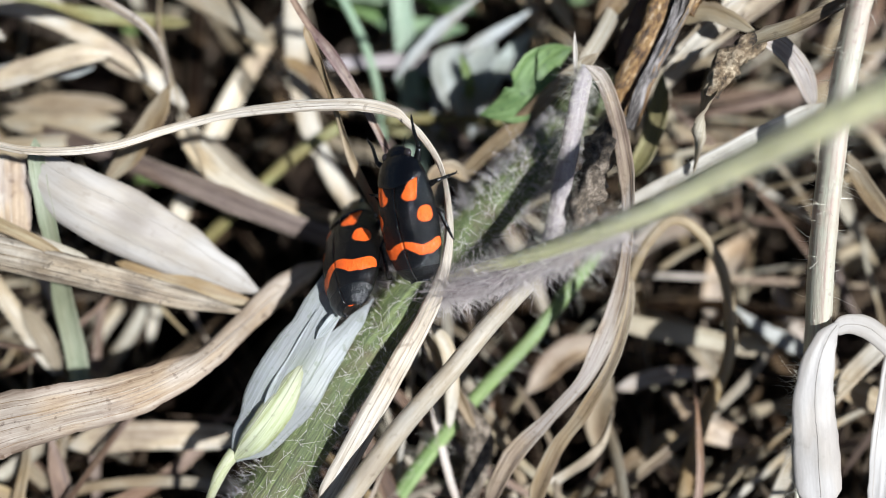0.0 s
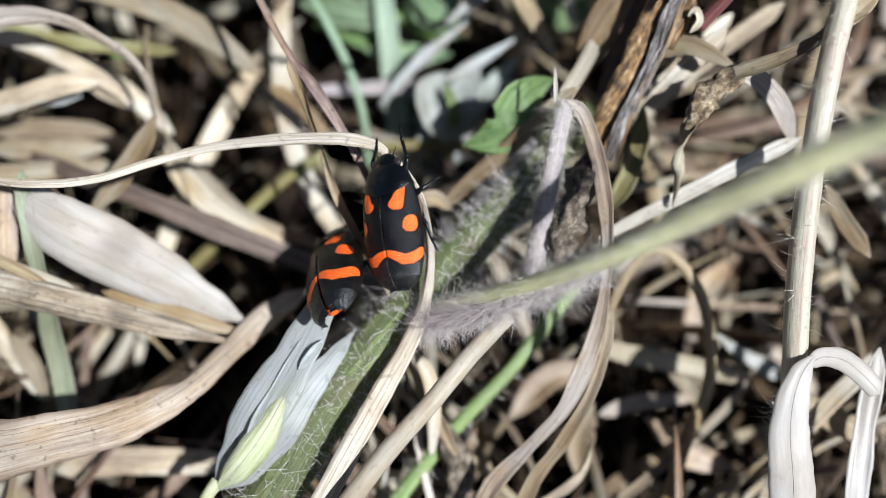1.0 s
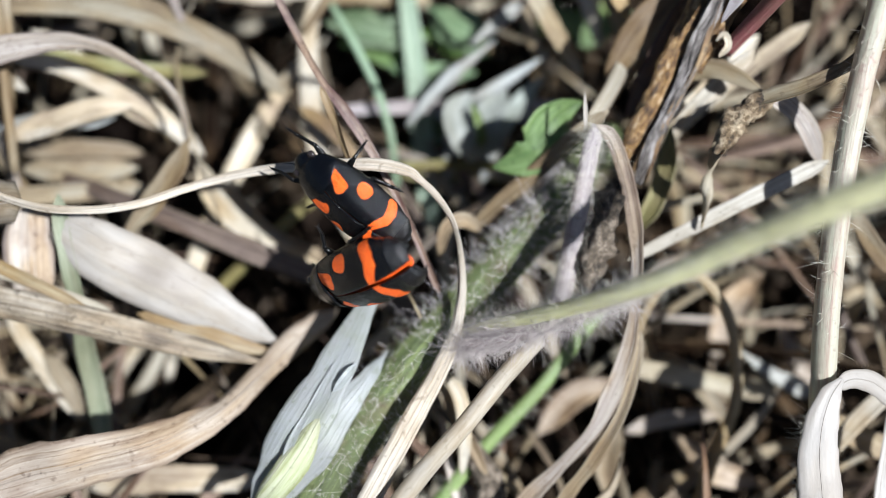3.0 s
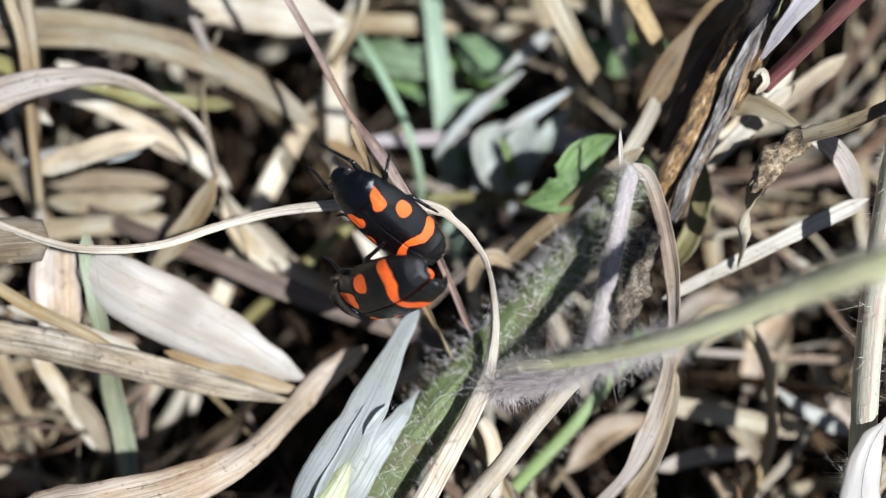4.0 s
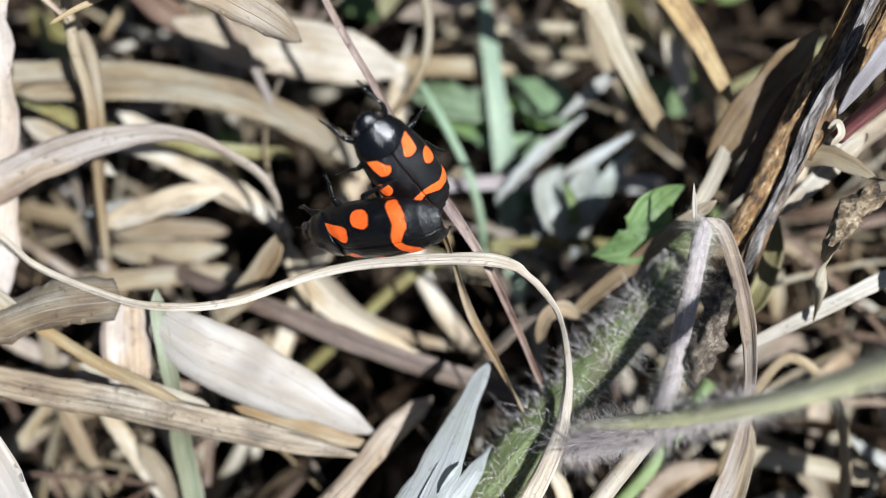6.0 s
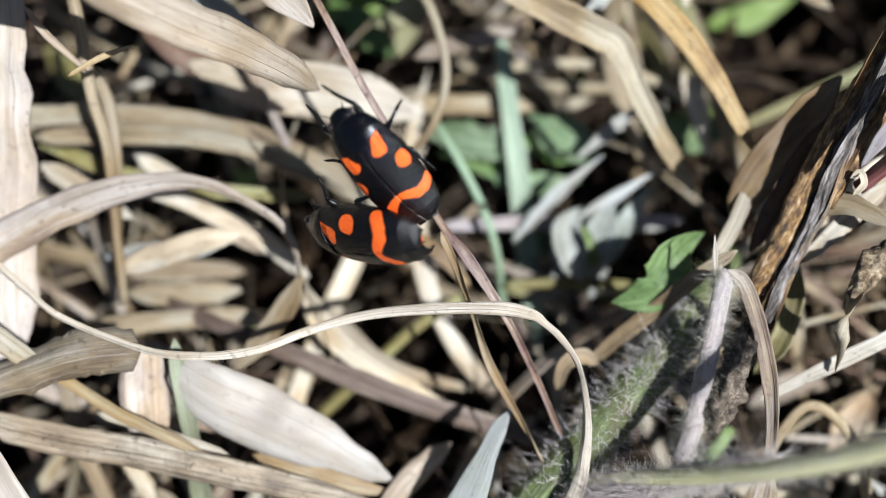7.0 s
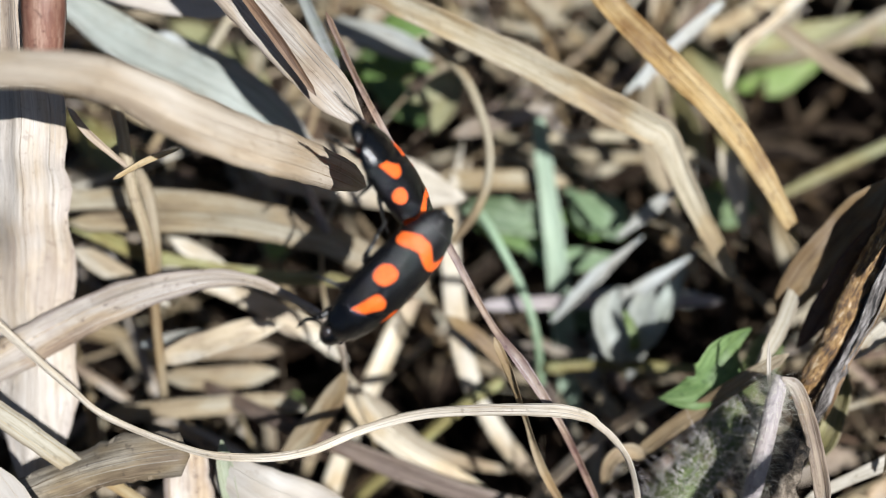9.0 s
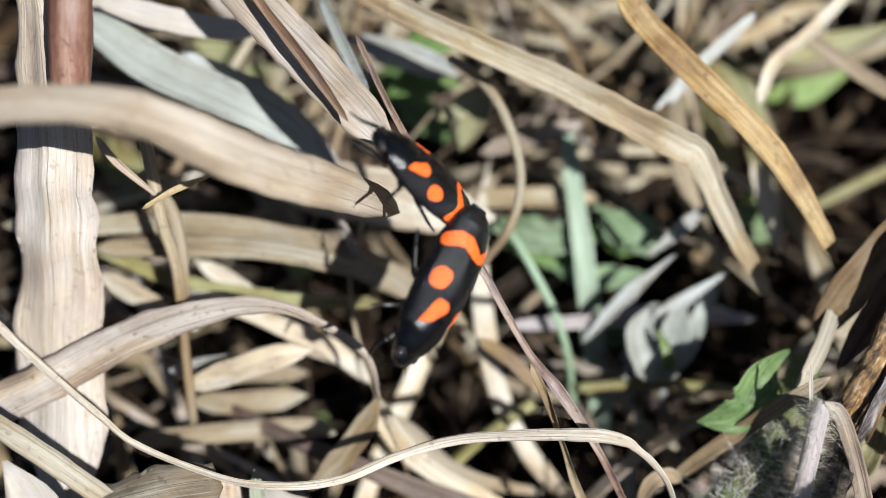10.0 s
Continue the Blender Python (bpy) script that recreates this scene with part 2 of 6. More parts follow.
CRUMB = crumbly("crumbled_matter", [(0.36, (0.015, 0.011, 0.008)), (0.5, (0.13, 0.10, 0.07)), (0.64, (0.38, 0.31, 0.24))])
AMBER = crumbly("amber_bark", [(0.36, (0.02, 0.010, 0.004)), (0.46, (0.11, 0.055, 0.018)), (0.56, (0.27, 0.155, 0.05)), (0.70, (0.60, 0.50, 0.36))], 1.0, 0.45, 0.00025, grain=(3.0, 0.9, 1.0))
RESINCRUST = crumbly("dark_amber_bark", [(0.36, (0.012, 0.007, 0.004)), (0.50, (0.07, 0.04, 0.018)), (0.62, (0.24, 0.15, 0.07))], 1.0, 0.45, 0.0003, grain=(3.2, 0.8, 1.0))
GREYBARK = crumbly("grey_cracked_bark", [(0.38, (0.016, 0.012, 0.010)), (0.48, (0.08, 0.068, 0.060)), (0.62, (0.30, 0.275, 0.26))], 1.0, 0.5, 0.00025, grain=(3.6, 0.6, 1.0))
KNEE = crumbly("crumpled_straw", [(0.40, (0.02, 0.013, 0.008)), (0.50, (0.16, 0.11, 0.06)), (0.64, (0.54, 0.44, 0.30))], 900.0, 0.5)

m, t, p, out = material("pale_hair")
p.inputs["Base Color"].default_value = (0.58, 0.55, 0.46, 1)
p.inputs["Roughness"].default_value = 0.35
HAIR = m
m, t, p, out = material("olive_hair")
p.inputs["Base Color"].default_value = (0.17, 0.20, 0.07, 1)
p.inputs["Roughness"].default_value = 0.4
OLIVEHAIR = m
m, t, p, out = material("grey_hair")
p.inputs["Base Color"].default_value = (0.62, 0.57, 0.56, 1)
p.inputs["Roughness"].default_value = 0.45
GREYHAIR = m
m, t, p, out = material("lilac_hair")
p.inputs["Base Color"].default_value = (0.46, 0.41, 0.39, 1)
p.inputs["Roughness"].default_value = 0.45
LILACHAIR = m

# soil darkened to near-black, its colour standing in for shade under the litter
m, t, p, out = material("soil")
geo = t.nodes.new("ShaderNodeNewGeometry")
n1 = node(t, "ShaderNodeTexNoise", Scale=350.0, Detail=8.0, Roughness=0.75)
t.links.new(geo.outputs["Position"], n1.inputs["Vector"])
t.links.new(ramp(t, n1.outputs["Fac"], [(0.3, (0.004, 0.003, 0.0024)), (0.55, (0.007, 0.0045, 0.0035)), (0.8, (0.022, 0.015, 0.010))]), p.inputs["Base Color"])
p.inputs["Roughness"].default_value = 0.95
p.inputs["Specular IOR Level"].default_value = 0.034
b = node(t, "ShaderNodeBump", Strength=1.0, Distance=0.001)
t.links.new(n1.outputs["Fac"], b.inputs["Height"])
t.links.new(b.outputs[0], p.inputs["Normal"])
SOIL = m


def chitin(name, markings, colour=(0.0022, 0.0022, 0.003), rough=0.22, coat=0.3, pits=2600.0, spec=0.3, bumps=0.6, dull=False):
    m, t, p, out = material(name)
    L = t.links.new
    geo = t.nodes.new("ShaderNodeTexCoord")
    vo = node(t, "ShaderNodeTexNoise", Scale=pits, Detail=2.0, Roughness=0.5)
    L(geo.outputs["Object"], vo.inputs["Vector"])
    b = node(t, "ShaderNodeBump", Strength=bumps, Distance=0.00012)
    L(vo.outputs["Fac"], b.inputs["Height"])
    L(b.outputs[0], p.inputs["Normal"])
    p.inputs["Roughness"].default_value = rough
    p.inputs["Specular IOR Level"].default_value = spec
    if dull:
        sp = t.nodes.new("ShaderNodeSeparateXYZ")
        L(geo.outputs["Object"], sp.inputs[0])
        for key, near, far in (("Roughness", rough, 0.28), ("Specular IOR Level", spec, 0.7)):
            mt = node(t, "ShaderNodeMapRange")
            for k, v in (("From Min", -2.0 * MM), ("From Max", -4.2 * MM), ("To Min", near), ("To Max", far)):
                mt.inputs[k].default_value = v
            L(sp.outputs["Y"], mt.inputs["Value"])
            L(mt.outputs[0], p.inputs[key])
    p.inputs["Coat Weight"].default_value = coat
    p.inputs["Coat Roughness"].default_value = 0.15
    if markings:
        at = t.nodes.new("ShaderNodeAttribute")
        at.attribute_name = "mark"
        no = node(t, "ShaderNodeTexNoise", Scale=2200.0, Detail=3.0)
        L(geo.outputs["Object"], no.inputs["Vector"])
        ad = t.nodes.new("ShaderNodeMath")
        ad.operation = "MULTIPLY_ADD"
        ad.inputs[1].default_value = 0.16
        L(no.outputs["Fac"], ad.inputs[0])
        L(at.outputs["Fac"], ad.inputs[2])
        mr = node(t, "ShaderNodeMapRange")
        mr.inputs["From Min"].default_value, mr.inputs["From Max"].default_value = 0.05, 0.11
        L(ad.outputs[0], mr.inputs["Value"])
        hue = ramp(t, vo.outputs["Fac"], [(0.3, (0.72, 0.085, 0.012)), (0.7, (0.90, 0.16, 0.02))])
        mx = t.nodes.new("ShaderNodeMixRGB")
        mx.inputs[1].default_value = (*colour, 1)
        L(mr.outputs[0], mx.inputs[0])
        L(hue, mx.inputs[2])
        L(mx.outputs[0], p.inputs["Base Color"])
    else:
        p.inputs["Base Color"].default_value = (*colour, 1)
    return m


WING = chitin("wing_case", True, (0.0016, 0.0017, 0.0023), rough=0.16, coat=0.0, pits=9000.0, spec=0.34, bumps=0.8, dull=True)
BLACK = chitin("black_shell", False, (0.0014, 0.0015, 0.002), rough=0.2, coat=0.0, pits=8000.0, spec=0.5, bumps=0.3)
LEGBLACK = chitin("black_leg", False, (0.004, 0.004, 0.004), 0.3, 0.0)
RED = chitin("red_abdomen", False, (0.66, 0.09, 0.012), 0.3, 0.3)
EYE = chitin("eye", False, (0.02, 0.015, 0.014), 0.1, 0.8)


# ---- geometry helpers, all in millimetres
def bend_through(pts, per):
    """Points of a smooth line through pts, with the stretch (0 to len-1) of each."""
    pts = [Vector(p) for p in pts]
    ext = [2 * pts[0] - pts[1], *pts, 2 * pts[-1] - pts[-2]]
    out = []
    for k in range(len(pts) - 1):
        a, b, c, d = ext[k:k + 4]
        for s in range(per):
            u = s / per
            out.append((k + u, 0.5 * (2 * b + (c - a) * u + (2 * a - 5 * b + 4 * c - d) * u * u + (3 * b - a - 3 * c + d) * u ** 3)))
    out.append((len(pts) - 1.0, pts[-1]))
    return out


def at_stretch(values, s):
    if isinstance(values, (int, float)):
        return values
    x = s / max(1e-6, 1.0) * (len(values) - 1)
    k = min(int(x), len(values) - 2)
    u = x - k
    u = u * u * (3 - 2 * u)
    return values[k] * (1 - u) + values[k + 1] * u


FACE = Vector((0.0, -0.25, 0.97))


def ribbon(bm, pts, widths, twist=0.0, cup=0.12, thick=0.06, per=7, across=8, ragged=0.08, seed=0, ribs=0.0, face=FACE, wander=22, crease=1.0, tip=1.0):
    """A blade along pts: widths, twist (degrees) and cup are spread evenly from end to end."""
    uv = bm.loops.layers.uv.verify()
    uva = bm.loops.layers.uv.get("across") or bm.loops.layers.uv.new("across")
    uv = bm.loops.layers.uv[0]
    line = bend_through(pts, per)
    total = len(pts) - 1
    full = sum((b[1] - a[1]).length for a, b in zip(line, line[1:]))
    rows, run, prev, frames = [], 0.0, None, []
    for k, (s, p) in enumerate(line):
        a, b = line[max(0, k - 1)][1], line[min(len(line) - 1, k + 1)][1]
        T = (b - a).normalized()
        N = (face - T * face.dot(T))
        N = N.normalized() if N.length > 0.05 else Vector((0, 1, 0)).cross(T).normalized()
        N = Matrix.Rotation(radians(at_stretch(twist, s / total) + wander * noise.noise(Vector((k * 0.11, seed * 4.1, 9.7)))), 3, T) @ N
        B = T.cross(N)
        if prev is not None:
            run += (p - prev).length
        prev = p
        w = at_stretch(widths, s / total)
        w *= 1 + ragged * noise.noise(Vector((run * 0.7, seed * 3.7, 1.3)))
        near = min(run, full - run) / max(0.05, tip * w)
        if near < 1:
            w *= 0.12 + 0.88 * near ** 0.85
        c = 0.65 * at_stretch(cup, s / total)
        off = 0.10 * w * noise.noise(Vector((run * 0.35, seed * 1.9, 7.1)))
        end = 1 if k == len(line) - 1 else -1 if k == 0 else 0
        skew = 0.9 * noise.noise(Vector((seed * 2.3, 5.5, end * 3.0))) if end else 0
        top, low, cols = [], [], []
        for j in range(across + 1):
            x = 2 * j / across - 1
            edge = 1 + ragged * 0.7 * noise.noise(Vector((run * 2.3, seed + x, 3.0))) if abs(x) == 1 else 1
            h = c * w * (x * x - 0.4) + off + ribs * math.cos(j * math.pi)
            h += crease * 0.10 * w * noise.noise(Vector((x * 1.6 + seed * 2.9, run * 0.10, 4.4))) + crease * 0.035 * w * noise.noise(Vector((x * 4.2 + seed, run * 0.16, 8.8)))
            h += crease * 0.13 * w * abs(x) ** 3 * noise.noise(Vector((run * 0.42, seed * 1.3 + 4 * (x > 0), 2.6)))
            q = p + B * (x * w / 2 * edge) + N * h
            if end:
                q += T * (skew * x + end * 0.9 * abs(noise.noise(Vector((x * 2.1, seed * 1.7, 2.2))))) * w * 0.8
            th = thick * (1 - 0.75 * x * x)
            cols.append(q + N * th / 2)
            top.append((bm.verts.new(q + N * th / 2), x * w / 2 + seed * 5.3, abs(x)))
            low.append((bm.verts.new(q - N * th / 2), x * w / 2 + seed * 5.3, abs(x)))
        frames.append((N, B, cols))
        rows.append((top + low[::-1], run))
    n = 2 * (across + 1)
    for (ra, va), (rb, vb) in zip(rows, rows[1:]):
        for j in range(n):
            i = (j + 1) % n
            f = bm.faces.new((ra[j][0], ra[i][0], rb[i][0], rb[j][0]))
            f.smooth = True
            for lp, (u, v) in zip(f.loops, ((ra[j][1], va), (ra[i][1], va), (rb[i][1], vb), (rb[j][1], vb))):
                lp[uv].uv = (u, v)
            for lp, q in zip(f.loops, (ra[j], ra[i], rb[i], rb[j])):
                lp[uva].uv = (q[2], 0)
    for r in (rows[0][0], rows[-1][0][::-1]):
        bm.faces.new([q[0] for q in r][::-1])
    return frames


def tube(bm, pts, radii, sides=10, per=6, rough=0.0, seed=0, flat=1.0):
    """A stalk along pts."""
    uv = bm.loops.layers.uv.verify()
    line = bend_through(pts, per)
    total = len(pts) - 1
    rows, run, prev = [], 0.0, None
    for k, (s, p) in enumerate(line):
        a, b = line[max(0, k - 1)][1], line[min(len(line) - 1, k + 1)][1]
        T = (b - a).normalized()
        N = FACE - T * FACE.dot(T)
        N = N.normalized() if N.length > 0.05 else Vector((0, 1, 0)).cross(T).normalized()
        B = T.cross(N)
        if prev is not None:
            run += (p - prev).length
        prev = p
        r = at_stretch(radii, s / total)
        ring = []
        for j in range(sides):
            g = 2 * math.pi * j / sides
            q = B * math.cos(g) + N * math.sin(g) * flat
            rr = r * (1 + rough * noise.noise(Vector((q.x * 1.4 + seed, q.y * 1.4 + run * 0.9, q.z * 1.4 + seed))) + 0.5 * rough * noise.noise(Vector((q.x * 4 + seed, q.y * 4 + run * 3, q.z * 4))))
            ring.append(bm.verts.new(p + q * rr))
        rows.append((ring, run, r))
    for (ra, va, r1), (rb, vb, r2) in zip(rows, rows[1:]):
        for j in range(sides):
            i = (j + 1) % sides
            f = bm.faces.new((ra[j], ra[i], rb[i], rb[j]))
            f.smooth = True
            for lp, (u, v) in zip(f.loops, ((j, va), (j + 1, va), (j + 1, vb), (j, vb))):
                lp[uv].uv = (u * 6.283 * r1 / sides + seed * 3.1, v)
    bm.faces.new(rows[0][0][::-1])
    bm.faces.new(rows[-1][0])
    return line


def hairs(bm, line, radii, count, length, seed, lean=0.3, thick=0.03, curl=0.75):
    """Fine hairs that stand out from a stalk."""
    rnd = random.Random(seed)
    n = len(line)
    for _ in range(count):
        x = rnd.random() * (n - 1.001)
        k = int(x)
        p = line[k][1].lerp(line[k + 1][1], x - k)
        T = (line[k + 1][1] - line[k][1]).normalized()
        side = Vector((rnd.gauss(0, 1), rnd.gauss(0, 1), rnd.gauss(0, 1)))
        side = (side - T * side.dot(T)).normalized()
        r = at_stretch(radii, x / (n - 1))
        root = p + side * r * 0.9
        way = (side + T * rnd.uniform(-lean, lean) + Vector((rnd.gauss(0, .3), rnd.gauss(0, .3), rnd.gauss(0, .3)))).normalized()
        ln = length * rnd.uniform(0.5, 1.25)
        bendy = Vector((rnd.gauss(0, curl), rnd.gauss(0, curl), rnd.gauss(0, curl) - 0.2)) * ln
        A = way.orthogonal().normalized() * thick
        C = way.cross(A).normalized() * thick
        rings = []
        for s, g in ((0.0, 1.0), (0.4, 0.8), (0.75, 0.55)):
            q = root + way * ln * s + bendy * s * s
            rings.append([bm.verts.new(q + g * (A * math.cos(h) + C * math.sin(h))) for h in (0, 2.1, 4.2)])
        v = bm.verts.new(root + way * ln + bendy)
        for j in range(3):
            i = (j + 1) % 3
            for ra, rb in zip(rings, rings[1:]):
                bm.faces.new((ra[j], ra[i], rb[i], rb[j]))
            bm.faces.new((rings[-1][j], rings[-1][i], v))


def mesh_of(name, bm, mat):
    me = bpy.data.meshes.new(name)
    bmesh.ops.scale(bm, vec=(MM, MM, MM), verts=bm.verts)
    bm.normal_update()
    bm.to_mesh(me)
    bm.free()
    me.materials.append(mat)
    return me


def part(name, bm, mat, parent, label="", kind=""):
    ob = new(name, mesh_of(name, bm, mat))
    ob.parent = parent
    return tagged(ob, label, kind=kind)


SEED = [0]


def blade(pts, widths, mat, label, name="dry_grass_blade", category="grass blade", group="", veins=0, veinmat=None, **kw):
    """A blade, or with veins a thing of a leaf and its raised veins."""
    SEED[0] += 1
    if veins == 0 and max(widths) >= 1.2:
        veins = 2
    bm = bmesh.new()
    frames = ribbon(bm, pts, widths, seed=SEED[0], **kw)
    if veins <= 0:
        return tagged(new(name, mesh_of(name, bm, mat)), label, category, group)
    root = tagged(new(name), label, category, group)
    part("lamina", bm, mat, root)
    rn = random.Random(SEED[0])
    for v in range(veins):
        j = round((2 * (v + 0.5) / veins - 1) * 0.43 * (len(frames[0][2]) - 1) + (len(frames[0][2]) - 1) / 2)
        r = rn.uniform(0.010, 0.018)
        bm = bmesh.new()
        rows = []
        for N, B, cols in frames[1:-1]:
            rows.append([bm.verts.new(cols[j] + d) for d in (B * 2 * r, N * r, -B * 2 * r, -N * r)])
        for ra, rb in zip(rows, rows[1:]):
            for j in range(4):
                bm.faces.new((ra[j], ra[(j + 1) % 4], rb[(j + 1) % 4], rb[j])).smooth = True
        uv = bm.loops.layers.uv.verify()
        for f in bm.faces:
            for lp in f.loops:
                lp[uv].uv = (v * 2.7, lp.vert.co.x * 0.7 + lp.vert.co.y)
        part("vein", bm, veinmat or mat, root)
    return root


def stalk(pts, radii, mat, label, name="dry_stalk", category="stalk", hair=None, hairmat=None, rough=0.05, sides=12, flat=1.0, lean=0.3, curl=0.75):
    SEED[0] += 1
    bm = bmesh.new()
    line = tube(bm, pts, radii, sides=sides, rough=rough, seed=SEED[0], flat=flat)
    if not hair:
        return tagged(new(name, mesh_of(name, bm, mat)), label, category)
    root = tagged(new(name), label, category)
    part("stem", bm, mat, root)
    bm = bmesh.new()
    hairs(bm, line, radii, hair[0], hair[1], SEED[0], lean=lean, thick=hair[2], curl=curl)
    part("hair", bm, hairmat or HAIR, root, "fine pale hairs", kind="stuff")
    return root


def veined(name, pts, widths, mat, parent, veins, label="", **kw):
    """A leafy part with raised veins under it."""
    bm = bmesh.new()
    frames = ribbon(bm, pts, widths, **kw)
    ob = part(name, bm, mat, parent, label)
    for v in range(veins):
        j = round((2 * (v + 0.5) / veins - 1) * 0.45 * (len(frames[0][2]) - 1) + (len(frames[0][2]) - 1) / 2)
        bm = bmesh.new()
        rows = []
        for N, B, cols in frames[1:-1]:
            rows.append([bm.verts.new(cols[j] + d) for d in (B * 0.03, N * 0.014, -B * 0.03, -N * 0.02)])
        for ra, rb in zip(rows, rows[1:]):
            for j in range(4):
                bm.faces.new((ra[j], ra[(j + 1) % 4], rb[(j + 1) % 4], rb[j])).smooth = True
        part("vein", bm, mat, ob)
    return ob


# ---- ground
bm = bmesh.new()
g = 60
grid = [[None] * (g + 1) for _ in range(g + 1)]
for i in range(g + 1):
    for j in range(g + 1):
        x, y = (i / g - 0.5), (j / g - 0.5)
        x, y = 160 * x + 4000 * x ** 7 * 64, 160 * y + 4000 * y ** 7 * 64
        grid[i][j] = bm.verts.new((x, y + 10, 2.0 * noise.noise(Vector((x * 0.08, y * 0.08, 0))) + 1.2 * noise.noise(Vector((x * 0.3, y * 0.3, 4)))))
for i in range(g):
    for j in range(g):
        bm.faces.new((grid[i][j], grid[i + 1][j], grid[i + 1][j + 1], grid[i][j + 1])).smooth = True
tagged(new("ground", mesh_of("ground", bm, SOIL)), "crumbly soil under dry grass litter, blackened as shade in the gaps", "ground", kind="structure")

# ---- the green hairy stem with the spikelet
weed = stalk([(-13.51, -27.73, 18.44), (-10.47, -22.82, 18.74), (-6.89, -17.20, 19.45), (-2.78, -11.84, 20.46), (2.20, -6.36, 21.50), (6.15, -2.10, 21.77), (9.08, 1.68, 21.52), (12.09, 6.22, 19.30)],
      [1.9, 1.85, 1.75, 1.7, 1.6, 1.5, 1.3, 1.1], HAIRY, "thick green plant stem densely covered in short grey hairs", "hairy_weed", "weed",
      hair=(6000, 0.4, 0.013), sides=18, hairmat=OLIVEHAIR, curl=1.2)

weed_line = bend_through([(-13.51, -27.73, 18.44), (-10.47, -22.82, 18.74), (-6.89, -17.20, 19.45), (-2.78, -11.84, 20.46), (2.20, -6.36, 21.50), (6.15, -2.10, 21.77), (9.08, 1.68, 21.52)], 6)
bm = bmesh.new()
hairs(bm, weed_line, 1.6, 6000, 0.7, 77, thick=0.017, curl=1.0)
part("hair", bm, GREYHAIR, weed, "curly pale hairs", kind="stuff")

spikelet = tagged(new("grass_spikelet"), "green-white grass spikelet with papery open husks", "seed husk")
veined("husk", [(-13.31, -21.55, 20.00), (-12.02, -19.75, 21.20), (-10.53, -17.51, 22.60), (-9.05, -15.16, 23.20), (-7.65, -12.51, 23.20), (-5.22, -7.17, 22.80), (-3.93, -4.97, 22.30)], [0.4, 2.3, 3.5, 3.3, 2.6, 1.2, 0.1], GLUME, spikelet, 6, "ribbed papery white husk", twist=[-4, -7, -8, -6, -4], cup=[-0.06, -0.08, -0.08, -0.06, -0.05], thick=0.03, across=18, seed=201, wander=5, crease=0.25)
veined("husk", [(-13.11, -21.39, 19.80), (-11.26, -20.07, 20.90), (-8.94, -17.69, 21.90), (-7.03, -14.89, 22.20), (-5.46, -12.79, 22.00), (-4.17, -10.88, 21.60)], [0.4, 2.2, 2.6, 1.9, 1.1, 0.1], GLUME, spikelet, 5, "ribbed papery white husk", twist=[6, 9, 8, 6, 4], cup=[-0.05, -0.08, -0.07, -0.06, -0.05], thick=0.03, across=16, seed=202, wander=5, crease=0.25)
veined("floret", [(-13.05, -21.36, 20.60), (-11.37, -20.11, 22.20), (-9.98, -18.45, 23.00), (-8.96, -16.73, 23.30), (-8.16, -15.09, 23.20)], [0.7, 1.9, 2.0, 1.3, 0.2], FLORET, spikelet, 3, "yellow-green inner floret", cup=-0.25, thick=0.05, across=10, seed=203, wander=5)
veined("husk_sliver", [(-11.14, -19.68, 22.50), (-10.27, -17.33, 23.20), (-8.78, -14.53, 23.50), (-7.66, -12.10, 23.40)], [0.2, 0.55, 0.4, 0.1], GLUME, spikelet, 1, "silvery sliver of torn husk", cup=0.3, thick=0.04, across=6, seed=207)
veined("husk_sliver", [(-7.61, -14.08, 23.60), (-6.72, -13.05, 23.90), (-6.12, -12.19, 23.70)], [0.5, 0.6, 0.4], GLUME, spikelet, 1, "silvery sliver of torn husk", cup=0.3, thick=0.04, across=6, seed=208)
bm = bmesh.new()
tube(bm, [(-16.40, -26.34, 16.12), (-14.71, -23.93, 19.48), (-13.76, -22.05, 20.46), (-13.00, -20.81, 20.49)], [0.2, 0.26, 0.4, 0.45], seed=204)
part("stalk", bm, FLORET, spikelet, "green stalk base")

# ---- the arched blade that the insects climb
arch = blade([(-48.52, 12.70, 28.20), (-44.78, 9.21, 27.80), (-41.13, 5.86, 27.40), (-36.06, 1.69, 27.30), (-33.38, -0.23, 27.20), (-27.77, -2.34, 27.20), (-24.03, -2.82, 27.40), (-20.46, -2.47, 27.50), (-17.09, -1.15, 27.20), (-13.52, -0.20, 27.30), (-9.80, 0.01, 27.90), (-6.13, -0.05, 28.50), (-4.00, -0.16, 28.40), (-2.57, -0.54, 28.30), (-2.01, -0.91, 28.00), (-0.98, -1.72, 27.40), (0.10, -3.05, 26.40), (0.64, -4.68, 25.60), (0.82, -6.91, 24.80), (0.64, -8.66, 24.30), (0.20, -10.66, 24.00), (-0.62, -12.47, 23.80), (-1.87, -14.77, 23.40), (-3.98, -18.60, 22.80), (-6.08, -22.33, 21.80), (-7.36, -24.50, 20.80)],
             [0.55, 0.6, 0.6, 0.55, 0.5, 0.5, 0.52, 0.55, 0.6, 0.65, 0.7, 0.78, 0.85, 0.8, 0.6, 0.45, 0.45, 0.5, 0.6, 0.7, 0.85, 1.0, 1.2, 1.4, 1.5, 1.5, 1.4], ARCH, "long arching bleached dry grass blade with fine ribs", "arching_grass", veins=4, cup=-0.18, per=6, twist=[0, 0, 25, 10, -10, 0, 0, 0, 50, 25, 10, 0, 0], wander=14)
blade([(-0.32, -11.98, 18.57), (0.74, -13.73, 18.37), (1.04, -16.38, 17.88), (0.86, -18.88, 16.33)], [0.9, 1.1, 1.0, 0.5], PALE, "short bleached strip of dry leaf")

